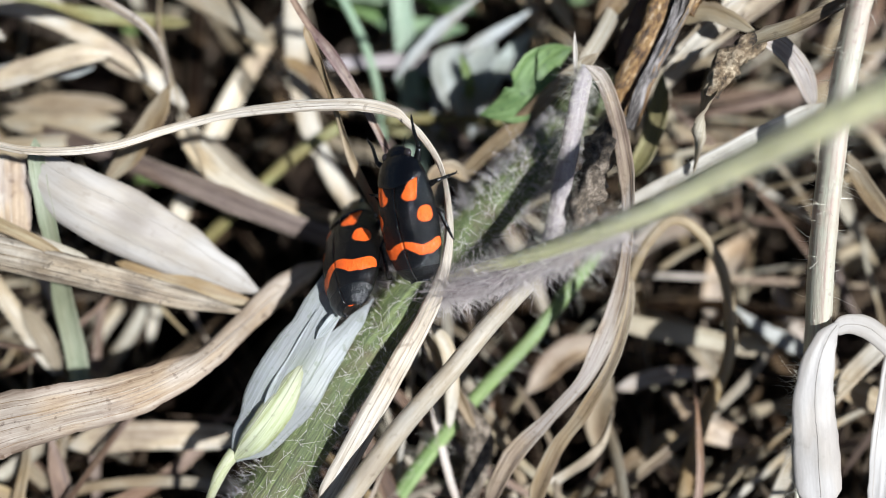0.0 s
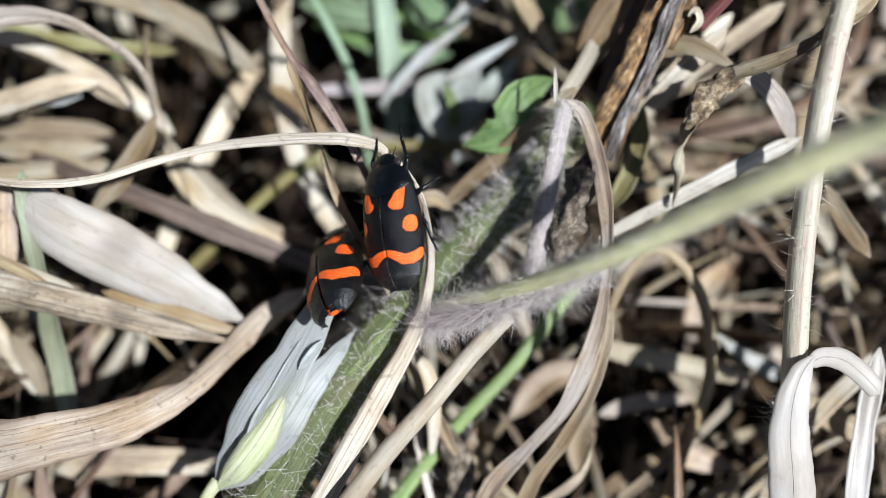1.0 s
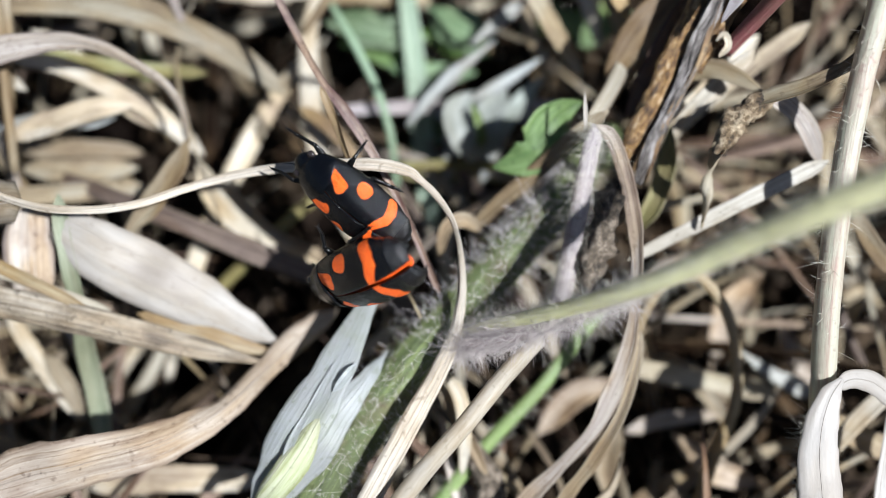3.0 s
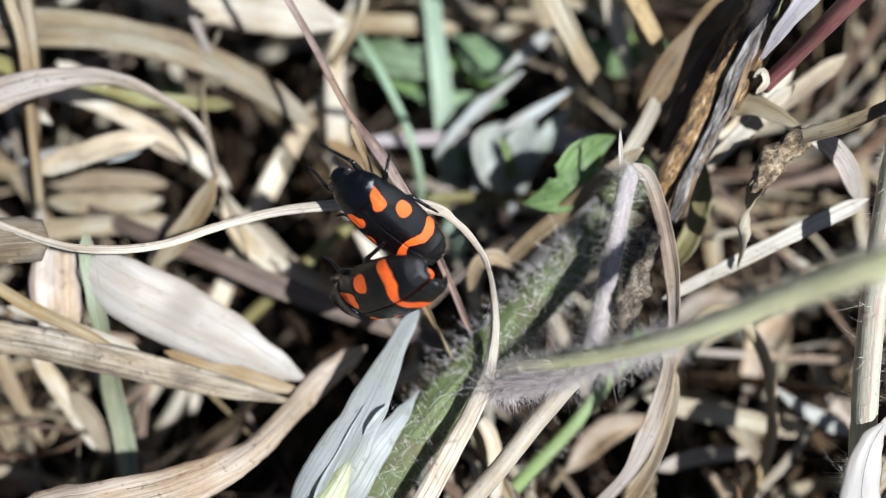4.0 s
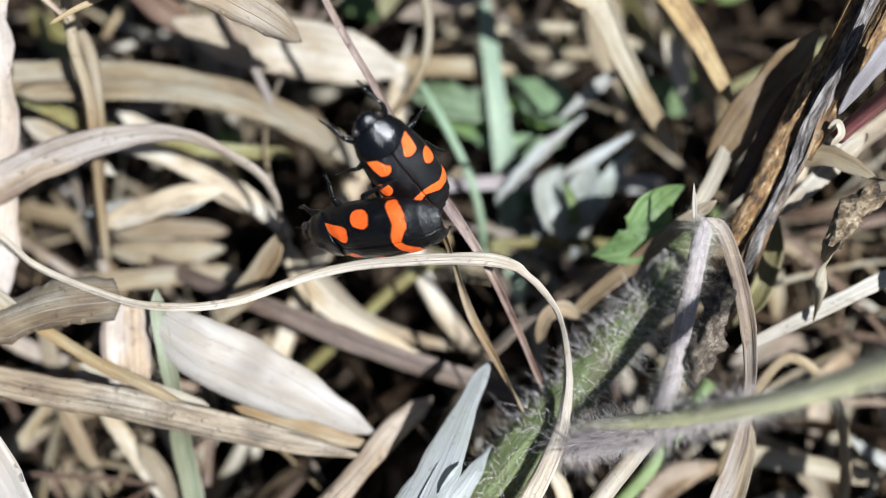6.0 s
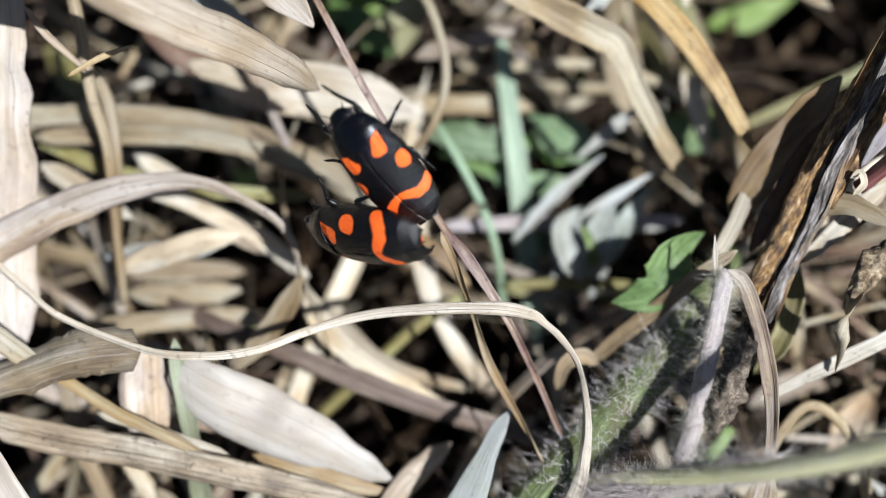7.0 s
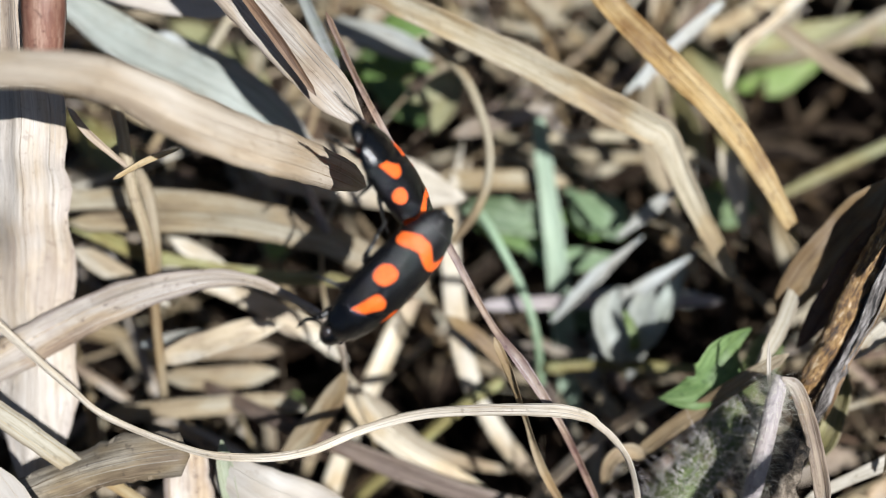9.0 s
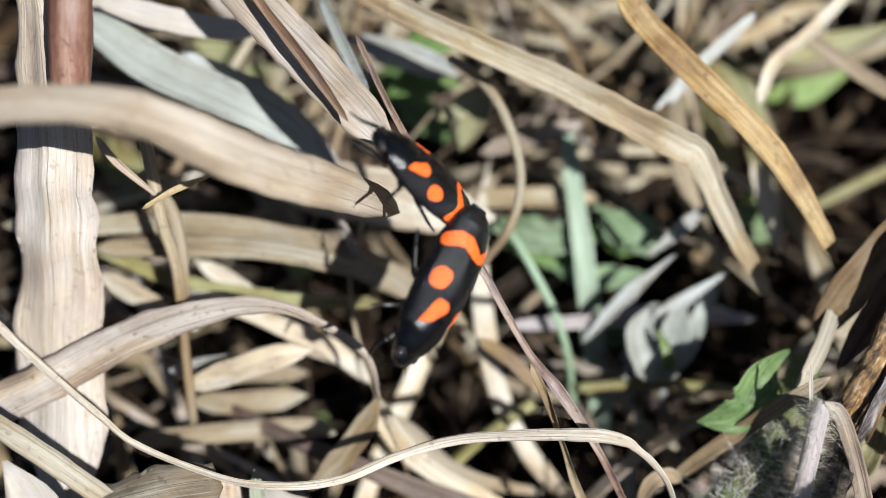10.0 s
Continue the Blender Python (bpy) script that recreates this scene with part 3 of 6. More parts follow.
# ---- stalks in front
stalk([(-0.10, -10.32, 22.80), (2.78, -9.98, 25.12), (7.43, -10.07, 30.64), (11.31, -9.75, 35.36), (14.66, -8.95, 39.31), (17.57, -8.34, 42.65), (20.29, -7.67, 45.27), (22.96, -7.24, 49.10)],
      [0.26, 0.42, 0.5, 0.58, 0.66, 0.72, 0.76, 0.78], YELLOWGREEN, "soft hairy yellow-green plant stem", "hairy_weed", "weed", hair=(3600, 0.55, 0.009), hairmat=HAIR, lean=1.0)
stalk([(-0.06, -11.14, 23.25), (1.86, -10.96, 24.41), (4.34, -10.61, 26.01), (7.36, -9.92, 28.07), (10.72, -9.37, 30.84)], [0.3, 0.56, 0.62, 0.6, 0.35], LILAC, "woolly lilac-grey tuft at a stem joint", "woolly_tuft", "weed", hair=(5200, 0.95, 0.012), hairmat=LILACHAIR, lean=2.0)
stalk([(-7.25, -26.37, 22.39), (-4.54, -22.76, 23.19), (-1.80, -19.28, 23.95), (0.98, -16.25, 24.57), (3.46, -13.27, 24.80), (5.88, -10.71, 24.15)], [0.66, 0.66, 0.64, 0.6, 0.6, 0.5], CREAM, "smooth beige dry stalk", flat=0.8)
stalk([(-6.23, -27.87, 11.01), (-2.94, -23.47, 13.36), (-0.14, -19.85, 14.54), (3.05, -16.29, 16.06), (6.68, -12.61, 16.89), (9.60, -8.95, 17.16), (11.78, -5.98, 17.20)], [0.6, 0.58, 0.55, 0.52, 0.5, 0.5, 0.5], GREEN, "fresh green grass stem with sparse hairs", "green_reed", "reed", hair=(260, 0.9, 0.015), flat=0.8)
stalk([(-1.16, -12.04, 16.15), (0.27, -14.90, 16.14), (1.65, -17.31, 16.29), (2.93, -19.63, 16.09), (2.56, -22.20, 14.70), (1.67, -25.19, 12.81)], [0.5, 0.6, 0.7, 1.0, 0.8, 0.4], CRUMB, "shrivelled brown withered leaf", "withered_leaf", "leaf", rough=0.5, flat=0.5)
blade([(-1.14, -11.85, 17.13), (0.27, -14.27, 17.09), (1.52, -16.64, 17.06), (2.61, -18.92, 16.69)], [0.5, 1.1, 1.0, 0.6], OCHRE, "ochre curled strip of withered leaf", "withered_leaf", "leaf", cup=0.35, twist=[0, 30, 10])

# ---- pale clump of crumpled leaves behind the lobed leaf
blade([(2.11, 5.42, 15.0), (1.3, 6.86, 17.5), (0.93, 8.95, 17.5), (2.0, 11.48, 16.0)], [1.0, 2.6, 3.2, 1.4], PALECLUMP, "broad crumpled pale grey-green leaf", "pale_leaf", "leaf", "pale clump of leaves", cup=0.2, across=12, ragged=0.15, wander=8, crease=0.4)
blade([(2.56, 5.65, 15.0), (2.95, 7.08, 17.5), (3.33, 9.17, 17.5), (4.54, 12.16, 15.5)], [0.8, 2.0, 2.2, 0.8], PALECLUMP, "crumpled pale grey-green leaf", "pale_leaf", "leaf", "pale clump of leaves", cup=0.2, across=12, ragged=0.15, wander=8, crease=0.4)
blade([(2.53, 5.95, 15.5), (3.97, 7.72, 17.0), (5.52, 10.24, 16.0), (8.19, 14.31, 14.0)], [0.6, 1.5, 1.5, 0.5], PALECLUMP, "narrow pale grey-green leaf of a clump", "pale_leaf", "leaf", "pale clump of leaves", cup=0.2, across=12, ragged=0.15, wander=8, crease=0.4)
blade([(2.31, 6.19, 15.5), (2.46, 6.67, 18.0), (2.19, 7.9, 18.6), (1.74, 9.27, 18.4)], [0.4, 0.8, 0.7, 0.3], GREEN, "small green leaf in a pale clump", "pale_leaf", "leaf", "pale clump of leaves", cup=0.2, across=12, ragged=0.15, wander=8, crease=0.4)
stalk([(-4.1, 5.37, 15.0), (-0.33, 5.53, 15.0), (4.1, 5.41, 15.0), (7.84, 5.01, 15.0)], [0.4, 0.42, 0.4, 0.36], OLIVE, "level olive-straw stalk behind the insects")

# ---- curled dead leaves on the litter under the stems
for pts, mat in (([(6.73, -15.53, 10.00), (9.87, -12.48, 11.60), (14.08, -11.28, 10.60)], TANBROWN),
                 ([(17.01, -12.24, 9.00), (15.13, -8.01, 10.60), (15.45, -3.40, 9.60)], OCHRE),
                 ([(14.90, -9.12, 10.00), (19.15, -11.19, 11.60), (21.93, -15.02, 10.60)], TAN),
                 ([(21.57, -9.94, 8.00), (22.96, -5.09, 9.60), (26.46, -1.47, 8.60)], TANBROWN),
                 ([(20.48, -13.14, 9.00), (24.70, -11.26, 10.60), (29.31, -11.58, 9.60)], OCHRE),
                 ([(32.05, -13.65, 8.00), (28.58, -10.06, 9.60), (27.21, -5.26, 8.60)], TANBROWN),
                 ([(12.14, -20.37, 11.00), (11.92, -17.22, 12.60), (13.20, -14.34, 11.60)], TAN),
                 ([(24.03, -19.23, 10.00), (20.14, -18.11, 11.60), (17.22, -15.30, 10.60)], TANBROWN),
                 ([(30.05, -8.83, 8.00), (33.01, -4.76, 9.60), (37.54, -2.55, 8.60)], OCHRE),
                 ([(15.06, -4.29, 8.00), (18.73, -1.81, 9.60), (23.14, -1.35, 8.60)], TANBROWN)):
    blade(pts, [0.6, 1.7, 2.1, 1.5, 0.5], mat, "curled brown dead leaf on the litter", "dead_leaf", "leaf", "curled leaves on the litter", cup=0.35, ragged=0.25, across=8, twist=[20, -15, 25], wander=8)

# ---- the folded lilac stem and its striped strip
stalk([(7.38, -8.43, 21.02), (7.81, -6.64, 22.89), (8.24, -4.16, 24.80), (8.77, -1.29, 26.47), (9.30, 1.33, 27.69), (9.74, 2.78, 28.16)], [0.74, 0.68, 0.64, 0.62, 0.58, 0.45], LILAC, "lilac-grey flattened stem with silky hairs", "hairy_weed", "weed", hair=(2000, 0.75, 0.007), flat=0.6)
blade([(9.61, 2.68, 28.49), (10.68, 2.02, 27.91), (11.55, 0.10, 26.92), (12.10, -2.83, 26.34), (12.28, -5.78, 25.94), (12.21, -8.71, 24.43), (11.69, -11.65, 22.74), (10.09, -15.43, 21.15), (7.54, -18.38, 19.82), (4.95, -21.00, 18.60), (3.30, -24.18, 16.83)], [0.9, 0.9, 1.0, 1.1, 0.9, 0.7, 1.1, 1.5, 0.9, 1.3, 1.0], MAUVE, "thin mauve-striped folded dry leaf strip", cup=0.2, twist=[0, 20, 0, 40, 10, -30, 0, 20])
blade([(8.90, 4.96, 28.86), (8.96, 3.84, 28.32), (9.03, 2.36, 27.65)], [0.08, 0.28, 0.22], WHITE, "small silvery spike of dry leaf tip", "leaf_tip", "leaf", cup=0.4)
twig = tagged(new("dead_twig"), "dark brown resinous cracked dead stem with frayed bark", "twig")
AMBER_LINE = [(11.97, 1.70, 24.64), (12.72, 3.21, 25.46), (13.66, 4.76, 26.11), (14.63, 6.48, 26.81), (15.60, 8.73, 27.68), (17.10, 11.59, 28.91), (18.88, 14.41, 30.49), (20.59, 17.52, 32.71), (22.49, 20.88, 35.93)]
GREY_LINE = [(13.02, 0.25, 24.17), (13.59, 1.83, 25.39), (14.62, 4.14, 26.45), (15.89, 6.63, 27.57), (16.77, 8.71, 28.39), (17.84, 11.01, 29.45), (18.97, 13.34, 30.89), (21.00, 17.44, 33.41), (22.75, 20.60, 36.75)]
MID_LINE = [((a + c) / 2, (b + d) / 2, (e + f) / 2 - 0.15) for (a, b, e), (c, d, f) in zip(AMBER_LINE, GREY_LINE)]
SIDE_LINE = [(17.00, 7.13, 27.16), (17.76, 8.86, 28.23), (18.85, 10.63, 29.13), (20.01, 12.65, 30.29), (21.76, 16.04, 32.41), (23.52, 19.56, 35.50)]
for line, radii, mat, label, sd in ((AMBER_LINE, [0.4, 0.7, 0.82, 0.86, 0.84, 0.78, 0.74, 0.7, 0.7], AMBER, "amber-brown resinous bark", 61), (GREY_LINE, [0.25, 0.44, 0.5, 0.52, 0.5, 0.52, 0.5, 0.46, 0.46], GREYBARK, "dark grey cracked bark", 62), (MID_LINE, [0.3, 0.5, 0.55, 0.55, 0.5, 0.5, 0.5, 0.5, 0.5], RESINCRUST, "dark amber cracked bark", 64), (SIDE_LINE, [0.2, 0.45, 0.5, 0.55, 0.6, 0.6], AMBER, "amber-brown resinous bark", 63)):
    bm = bmesh.new()
    tube(bm, line, radii, sides=24, per=14, rough=0.3, seed=sd, flat=0.7)
    part("bark", bm, mat, twig, label)
for k, (line, dx, dz, w, mat, tw) in enumerate(((GREY_LINE, -0.35, 0.5, 0.4, GREYBARK, 30), (GREY_LINE, 0.4, 0.3, 0.35, RESIN, -50), (AMBER_LINE, -0.5, 0.1, 0.5, RESIN, 60), (AMBER_LINE, 0.25, 0.45, 0.3, AMBER, 20), (SIDE_LINE, -0.3, 0.35, 0.35, RESIN, 40))):
    bm = bmesh.new()
    ribbon(bm, [(x + dx * (0.9 + 0.4 * math.sin(i * 1.9 + k)), y, z + dz) for i, (x, y, z) in enumerate(line)], [w * 0.4, w, w * 1.3, w * 0.8, w * 1.2, w], twist=[tw, -tw, tw, 0.5 * tw], cup=0.3, ragged=0.35, seed=70 + k, thick=0.1, per=10)
    part("bark_strip", bm, mat, twig, "frayed strip of dead bark")
blade([(11.75, 6.75, 23.27), (12.10, 8.54, 24.55), (13.48, 10.65, 25.92), (15.60, 13.14, 27.02), (18.12, 15.81, 28.91)], [0.5, 2.2, 2.8, 2.6, 2.0], OCHRE, "ochre leaf standing behind the dead stem", cup=0.2, wander=8)
blade([(12.46, 5.23, 23.89), (14.02, 7.73, 25.37), (15.74, 10.36, 26.89), (17.67, 13.28, 28.87)], [0.6, 1.8, 2.2, 1.8], RUST, "rust-brown dead leaf behind the twig", "dead_leaf", "leaf", cup=0.3)
blade([(12.31, -4.82, 22.61), (16.63, -2.82, 23.89), (20.84, -0.94, 25.14), (25.49, 1.13, 26.07)], [0.8, 1.0, 1.1, 1.1], PALE, "pale grass blade behind the hairy stem", cup=0.15)
stalk([(11.86, 0.65, 25.81), (10.94, -1.70, 25.60), (10.09, -3.81, 24.91), (9.59, -5.45, 24.01), (9.37, -6.88, 22.44)], [0.5, 0.9, 1.0, 0.9, 0.4], CRUMB, "crumbled grey-brown clump of dead matter", "debris_clump", "plant debris", rough=0.75, sides=24)
blade([(15.89, 5.12, 23.01), (15.44, 2.15, 22.79), (14.38, -0.80, 22.20), (12.75, -2.78, 20.82)], [0.6, 1.6, 1.5, 0.5], OLIVE, "narrow grey-green leaf behind the dead stem", "green_leaf", "leaf", cup=0.25, twist=[40, 30, 50])
blade([(2.95, 2.04, 22.74), (4.39, 2.15, 23.15), (5.53, 2.51, 23.63), (6.30, 3.24, 24.06), (6.90, 4.36, 24.24), (7.91, 5.54, 24.25), (9.46, 6.65, 23.87)], [0.2, 1.6, 2.9, 2.1, 3.8, 3.6, 3.6, 1.4], LEAFGREEN, "small fresh green lobed leaf", "green_leaf", "leaf", cup=0.25, ragged=0.15, across=10, twist=[0, 10, 25, 30], veins=3)
blade([(1.68, -1.62, 20.08), (3.84, -0.02, 21.71), (6.12, 1.54, 23.32), (8.61, 3.21, 25.71), (10.74, 4.39, 27.02)], [0.9, 1.1, 1.2, 1.0, 0.8], TAN, "narrow brown dry blade", cup=0.2)
blade([(9.11, 3.64, 24.93), (11.19, 6.66, 24.98), (13.49, 11.39, 24.67)], [0.8, 1.1, 1.1], STRAW, "straw-coloured dry grass blade", cup=0.2)

# ---- crinkled strip, pale stem and folded blade
crinkled = tagged(new("crinkled_blade"), "crinkled and twisted dry grass blade with a crumpled knee", "grass blade")
bm = bmesh.new()
ribbon(bm, [(28.70, 7.90, 32.78), (25.23, 5.20, 31.91), (22.80, 4.29, 30.69), (20.47, 4.09, 29.14), (19.20, 3.57, 28.42)], [1.0, 1.1, 1.0, 1.2, 1.0], cup=0.45, ragged=0.4, seed=95, twist=[0, 40, 20, 60])
part("lamina", bm, STRAW, crinkled)
bm = bmesh.new()
tube(bm, [(21.02, 4.58, 28.75), (19.79, 3.86, 28.70), (18.78, 3.04, 28.43), (18.11, 2.02, 27.92), (17.72, 0.99, 27.40)], [0.55, 0.75, 0.85, 0.75, 0.5], sides=22, per=14, rough=0.6, seed=96, flat=0.6)
part("crumpled_knee", bm, KNEE, crinkled, "crumpled dark brown knee")
bm = bmesh.new()
ribbon(bm, [(17.98, 2.10, 28.13), (17.43, 0.54, 27.25), (17.16, -0.70, 26.48), (17.05, -1.87, 25.55), (17.06, -3.19, 24.38)], [1.4, 1.3, 1.0, 0.85, 0.5], cup=0.4, ragged=0.3, seed=97, twist=[0, 80, 170, 260, 330])
part("lamina", bm, STRAW, crinkled)
blade([(20.59, 4.97, 28.51), (22.68, 4.46, 27.60), (24.25, 3.22, 26.46), (25.36, 1.22, 25.08)], [1.3, 1.5, 1.4, 0.8], MAUVE, "mauve-banded dry leaf hanging from the crinkled blade", cup=0.12)
blade([(15.69, 7.39, 25.96), (17.71, 7.54, 27.12), (19.38, 6.61, 27.56), (21.01, 5.34, 27.89)], [1.3, 1.6, 1.2, 0.4], STRAW, "short curled dry leaf", cup=0.25)
blade([(16.31, 6.55, 21.26), (18.68, 8.32, 22.21), (22.90, 12.42, 23.17)], [1.0, 1.2, 1.2], PALE, "pale bleached dry grass blade", cup=0.2)
stalk([(27.44, 15.54, 39.87), (26.71, 11.31, 36.66), (26.13, 7.36, 34.08), (25.38, 4.02, 32.63), (24.80, 0.15, 30.64), (24.34, -4.48, 28.40), (24.18, -9.19, 25.95), (24.25, -14.06, 23.45), (24.57, -19.36, 20.25)], [0.72, 0.72, 0.75, 0.75, 0.76, 0.78, 0.8, 0.8, 0.8], PINKGREEN, "upright pale pink and green grass stem", "reed", "reed", hair=(420, 0.75, 0.014))
folded = tagged(new("folded_blade"), "folded bleached white grass blade hanging over a reed", "grass blade")
veined("lamina", [(29.76, -15.42, 23.00), (28.51, -14.27, 23.60), (27.12, -13.52, 24.30), (25.64, -13.44, 24.90), (24.68, -13.90, 25.20)], [1.3, 1.4, 1.4, 1.2, 0.9], WHITE, folded, 1, cup=-0.15, across=10, seed=301, wander=3, crease=0.4, tip=0.2)
veined("lamina", [(24.90, -13.46, 25.30), (23.94, -14.66, 25.40), (23.36, -16.33, 25.00), (23.23, -18.46, 24.20), (23.51, -21.06, 23.00), (23.92, -24.37, 21.50)], [0.5, 1.5, 2.2, 2.6, 2.8, 2.8], WHITE, folded, 1, cup=-0.14, across=14, seed=302, wander=3, crease=0.4, tip=0.3, twist=[0, 5, 0, 0])
blade([(30.46, -12.36, 22.53), (29.37, -16.96, 21.40), (28.65, -20.83, 20.52), (28.29, -24.98, 19.17)], [1.2, 1.4, 1.6, 1.6], WHITE, "bleached white grass blade", cup=0.15)
stalk([(23.49, -15.36, 22.66), (23.12, -18.06, 21.41), (23.11, -20.79, 20.16), (23.68, -24.25, 18.30)], [0.12, 0.12, 0.12, 0.12], PINKGREEN, "fine hairy edge of a grass sheath", "reed_sheath", "reed", hair=(300, 0.8, 0.013))
blade([(28.34, -0.76, 22.59), (29.10, -3.32, 22.69), (30.59, -6.17, 22.69)], [0.8, 1.3, 1.2], TAN, "tan curled dry leaf", cup=0.3)
stalk([(12.04, -12.43, 16.03), (13.09, -9.95, 17.76), (14.53, -6.74, 19.54), (16.44, -4.85, 20.15), (18.40, -5.49, 19.57), (20.10, -7.66, 18.50), (21.00, -10.54, 16.83), (20.84, -14.01, 15.71), (19.30, -17.48, 14.58), (18.06, -22.05, 12.36), (17.54, -25.94, 10.73)], [0.3, 0.33, 0.35, 0.35, 0.38, 0.42, 0.42, 0.45, 0.5, 0.5, 0.5], OCHRE, "arched ochre dry stalk", flat=0.6)
blade([(12.79, -9.80, 22.97), (12.49, -12.26, 22.18), (11.38, -15.43, 21.15), (9.58, -18.20, 19.88), (7.76, -20.65, 18.72), (6.33, -24.18, 16.83)], [0.5, 0.7, 0.8, 1.0, 1.1, 1.2], OCHRE, "narrow ochre dry strip", cup=0.25, twist=[0, 20, -20, 20])
blade([(12.75, -9.92, 12.60), (16.12, -10.90, 12.65), (20.73, -11.79, 12.73), (25.09, -12.68, 12.82)], [1.3, 1.5, 1.6, 1.5], STRAW, "flat broken piece of dry grass blade", cup=0.1)
blade([(22.58, -9.18, 12.84), (24.73, -10.66, 12.00), (27.11, -11.82, 11.62), (28.84, -12.52, 11.40)], [0.2, 0.9, 1.3, 1.3], BLUEWHITE, "pointed bluish-white dry leaf tip", cup=0.3)
blade([(13.52, -15.33, 11.40), (16.94, -14.32, 11.73), (20.94, -14.02, 11.27)], [1.2, 1.3, 0.8], GREYBROWN, "short grey-brown dry blade", cup=0.2)
blade([(27.06, -14.36, 15.41), (29.67, -16.00, 15.44), (32.71, -17.58, 15.30)], [1.4, 1.8, 1.8], OCHRE, "ochre dry blade lying under the folded one", cup=0.15)
blade([(5.20, -23.19, 11.61), (8.32, -22.12, 13.44), (11.36, -19.93, 15.26), (12.35, -17.29, 16.12)], [1.0, 1.3, 1.2, 0.6], PALE, "pale crumpled dry blade", cup=0.3, twist=[0, 40, 80])
blade([(18.22, -23.07, 8.89), (21.79, -21.50, 10.33), (26.02, -18.69, 11.24)], [1.0, 1.2, 0.8], OCHRE, "ochre dry grass fragment", cup=0.15)
blade([(-5.50, -21.23, 12.24), (-2.22, -21.99, 11.63), (1.51, -23.35, 10.64)], [1.3, 1.6, 1.4], PALE, "flat pale dry grass blade fragment", cup=0.1)

# ---- white leaf, striped blades and the broad brown leaf
blade([(-27.10, -2.33, 24.22), (-25.88, -3.23, 24.11), (-24.17, -4.38, 23.74), (-21.32, -5.70, 22.77), (-17.89, -7.29, 21.52), (-14.82, -8.72, 20.14), (-11.93, -9.93, 18.46)], [1.8, 3.2, 4.2, 4.6, 3.9, 2.4, 0.2], CREAMLEAF, "broad bleached white leaf with a pointed tip", "dry_leaf", "leaf", veins=2, cup=-0.2, across=14, ragged=0.02, wander=6, crease=0.35, tip=0.2)
blade([(-50.96, -3.68, 24.06), (-42.31, -5.60, 23.86), (-34.63, -7.28, 23.58), (-29.03, -8.21, 23.19), (-23.55, -9.35, 22.38), (-18.12, -10.47, 21.02), (-12.55, -11.54, 19.49)], [1.6, 1.8, 2.1, 2.2, 2.1, 1.6, 0.3], SCALY, "golden dry grass blade with dark streaks", veins=3, cup=-0.2, across=10, wander=8)
blade([(-22.03, -8.03, 20.54), (-18.00, -9.34, 20.49), (-14.97, -10.15, 19.87), (-12.05, -10.66, 18.60)], [0.8, 1.4, 1.2, 0.3], OCHRE, "pale upper edge of a second streaked blade", cup=-0.1)
blade([(-32.32, -5.42, 22.88), (-29.12, -6.33, 22.96), (-26.25, -7.30, 22.28), (-23.49, -8.18, 21.26)], [0.7, 0.8, 0.8, 0.6], STRAW, "narrow dry grass blade", cup=0.1)
blade([(-21.54, -7.53, 16.67), (-17.65, -8.89, 16.97), (-13.50, -10.72, 16.75)], [1.0, 1.6, 0.8], TAN, "tan dry blade under the streaked one", cup=0.1)
blade([(-26.80, -0.70, 24.74), (-26.37, -3.36, 24.25), (-25.88, -6.14, 22.99), (-26.10, -8.13, 20.14), (-26.25, -10.76, 17.45), (-25.74, -14.45, 15.15), (-25.66, -18.27, 12.82)], [0.9, 1.1, 1.2, 1.3, 1.5, 1.5, 1.2], SAGE, "grey-green grass blade with a dark fold", "green_grass", cup=0.35)
blade([(-32.19, -20.98, 22.27), (-27.42, -19.42, 22.41), (-23.30, -18.36, 22.39), (-19.61, -17.34, 21.98), (-16.66, -15.84, 21.36), (-14.71, -14.23, 20.78), (-13.14, -12.30, 19.93), (-10.83, -9.37, 18.67), (-8.38, -6.95, 16.87)], [4.4, 4.0, 3.5, 2.8, 2.2, 1.8, 1.5, 1.8, 1.5], TANBROWN, "broad curled grey-brown dead leaf narrowing to a fold", "dead_leaf", "leaf", veins=7, cup=[-0.1, -0.14, -0.2, -0.3, -0.35, -0.2], across=12, ragged=0.1)
blade([(-27.25, -19.57, 11.84), (-22.90, -18.92, 12.61), (-18.76, -18.92, 12.61), (-13.95, -18.96, 11.86)], [2.0, 2.1, 2.0, 1.6], PALE, "flat pale straw-coloured dry blade", cup=0.1)
blade([(-30.18, -10.07, 15.84), (-28.39, -12.30, 15.49), (-27.30, -14.77, 14.32)], [1.2, 1.4, 0.9], STRAW, "short dry blade fragment", cup=0.2)
blade([(-33.94, -6.62, 15.11), (-31.00, -10.45, 14.79), (-28.08, -14.61, 13.45)], [1.0, 1.3, 0.9], PALE, "pale dry blade fragment", cup=0.2)

# ---- behind, upper side
blade([(-49.73, 1.18, 23.79), (-45.61, 3.35, 24.70), (-41.55, 4.94, 25.46), (-37.98, 6.73, 26.09), (-34.43, 8.22, 26.64), (-30.97, 9.29, 26.89), (-27.55, 9.89, 26.84), (-24.90, 9.75, 26.59), (-22.66, 8.90, 25.96), (-20.41, 7.63, 25.23), (-19.13, 6.01, 24.22), (-18.71, 3.80, 23.06)], [2.9, 2.9, 2.8, 2.7, 2.6, 1.9, 1.3, 0.9, 0.8, 0.9, 0.9, 0.7], GREYBROWN, "curled grey-brown ribbed dry leaf narrowing to a strip", "dead_leaf", "leaf", veins=6, cup=[-0.2, -0.2, -0.25, -0.1, 0.1], twist=[0, 0, 5, 15, 40, 50], across=12, wander=8)
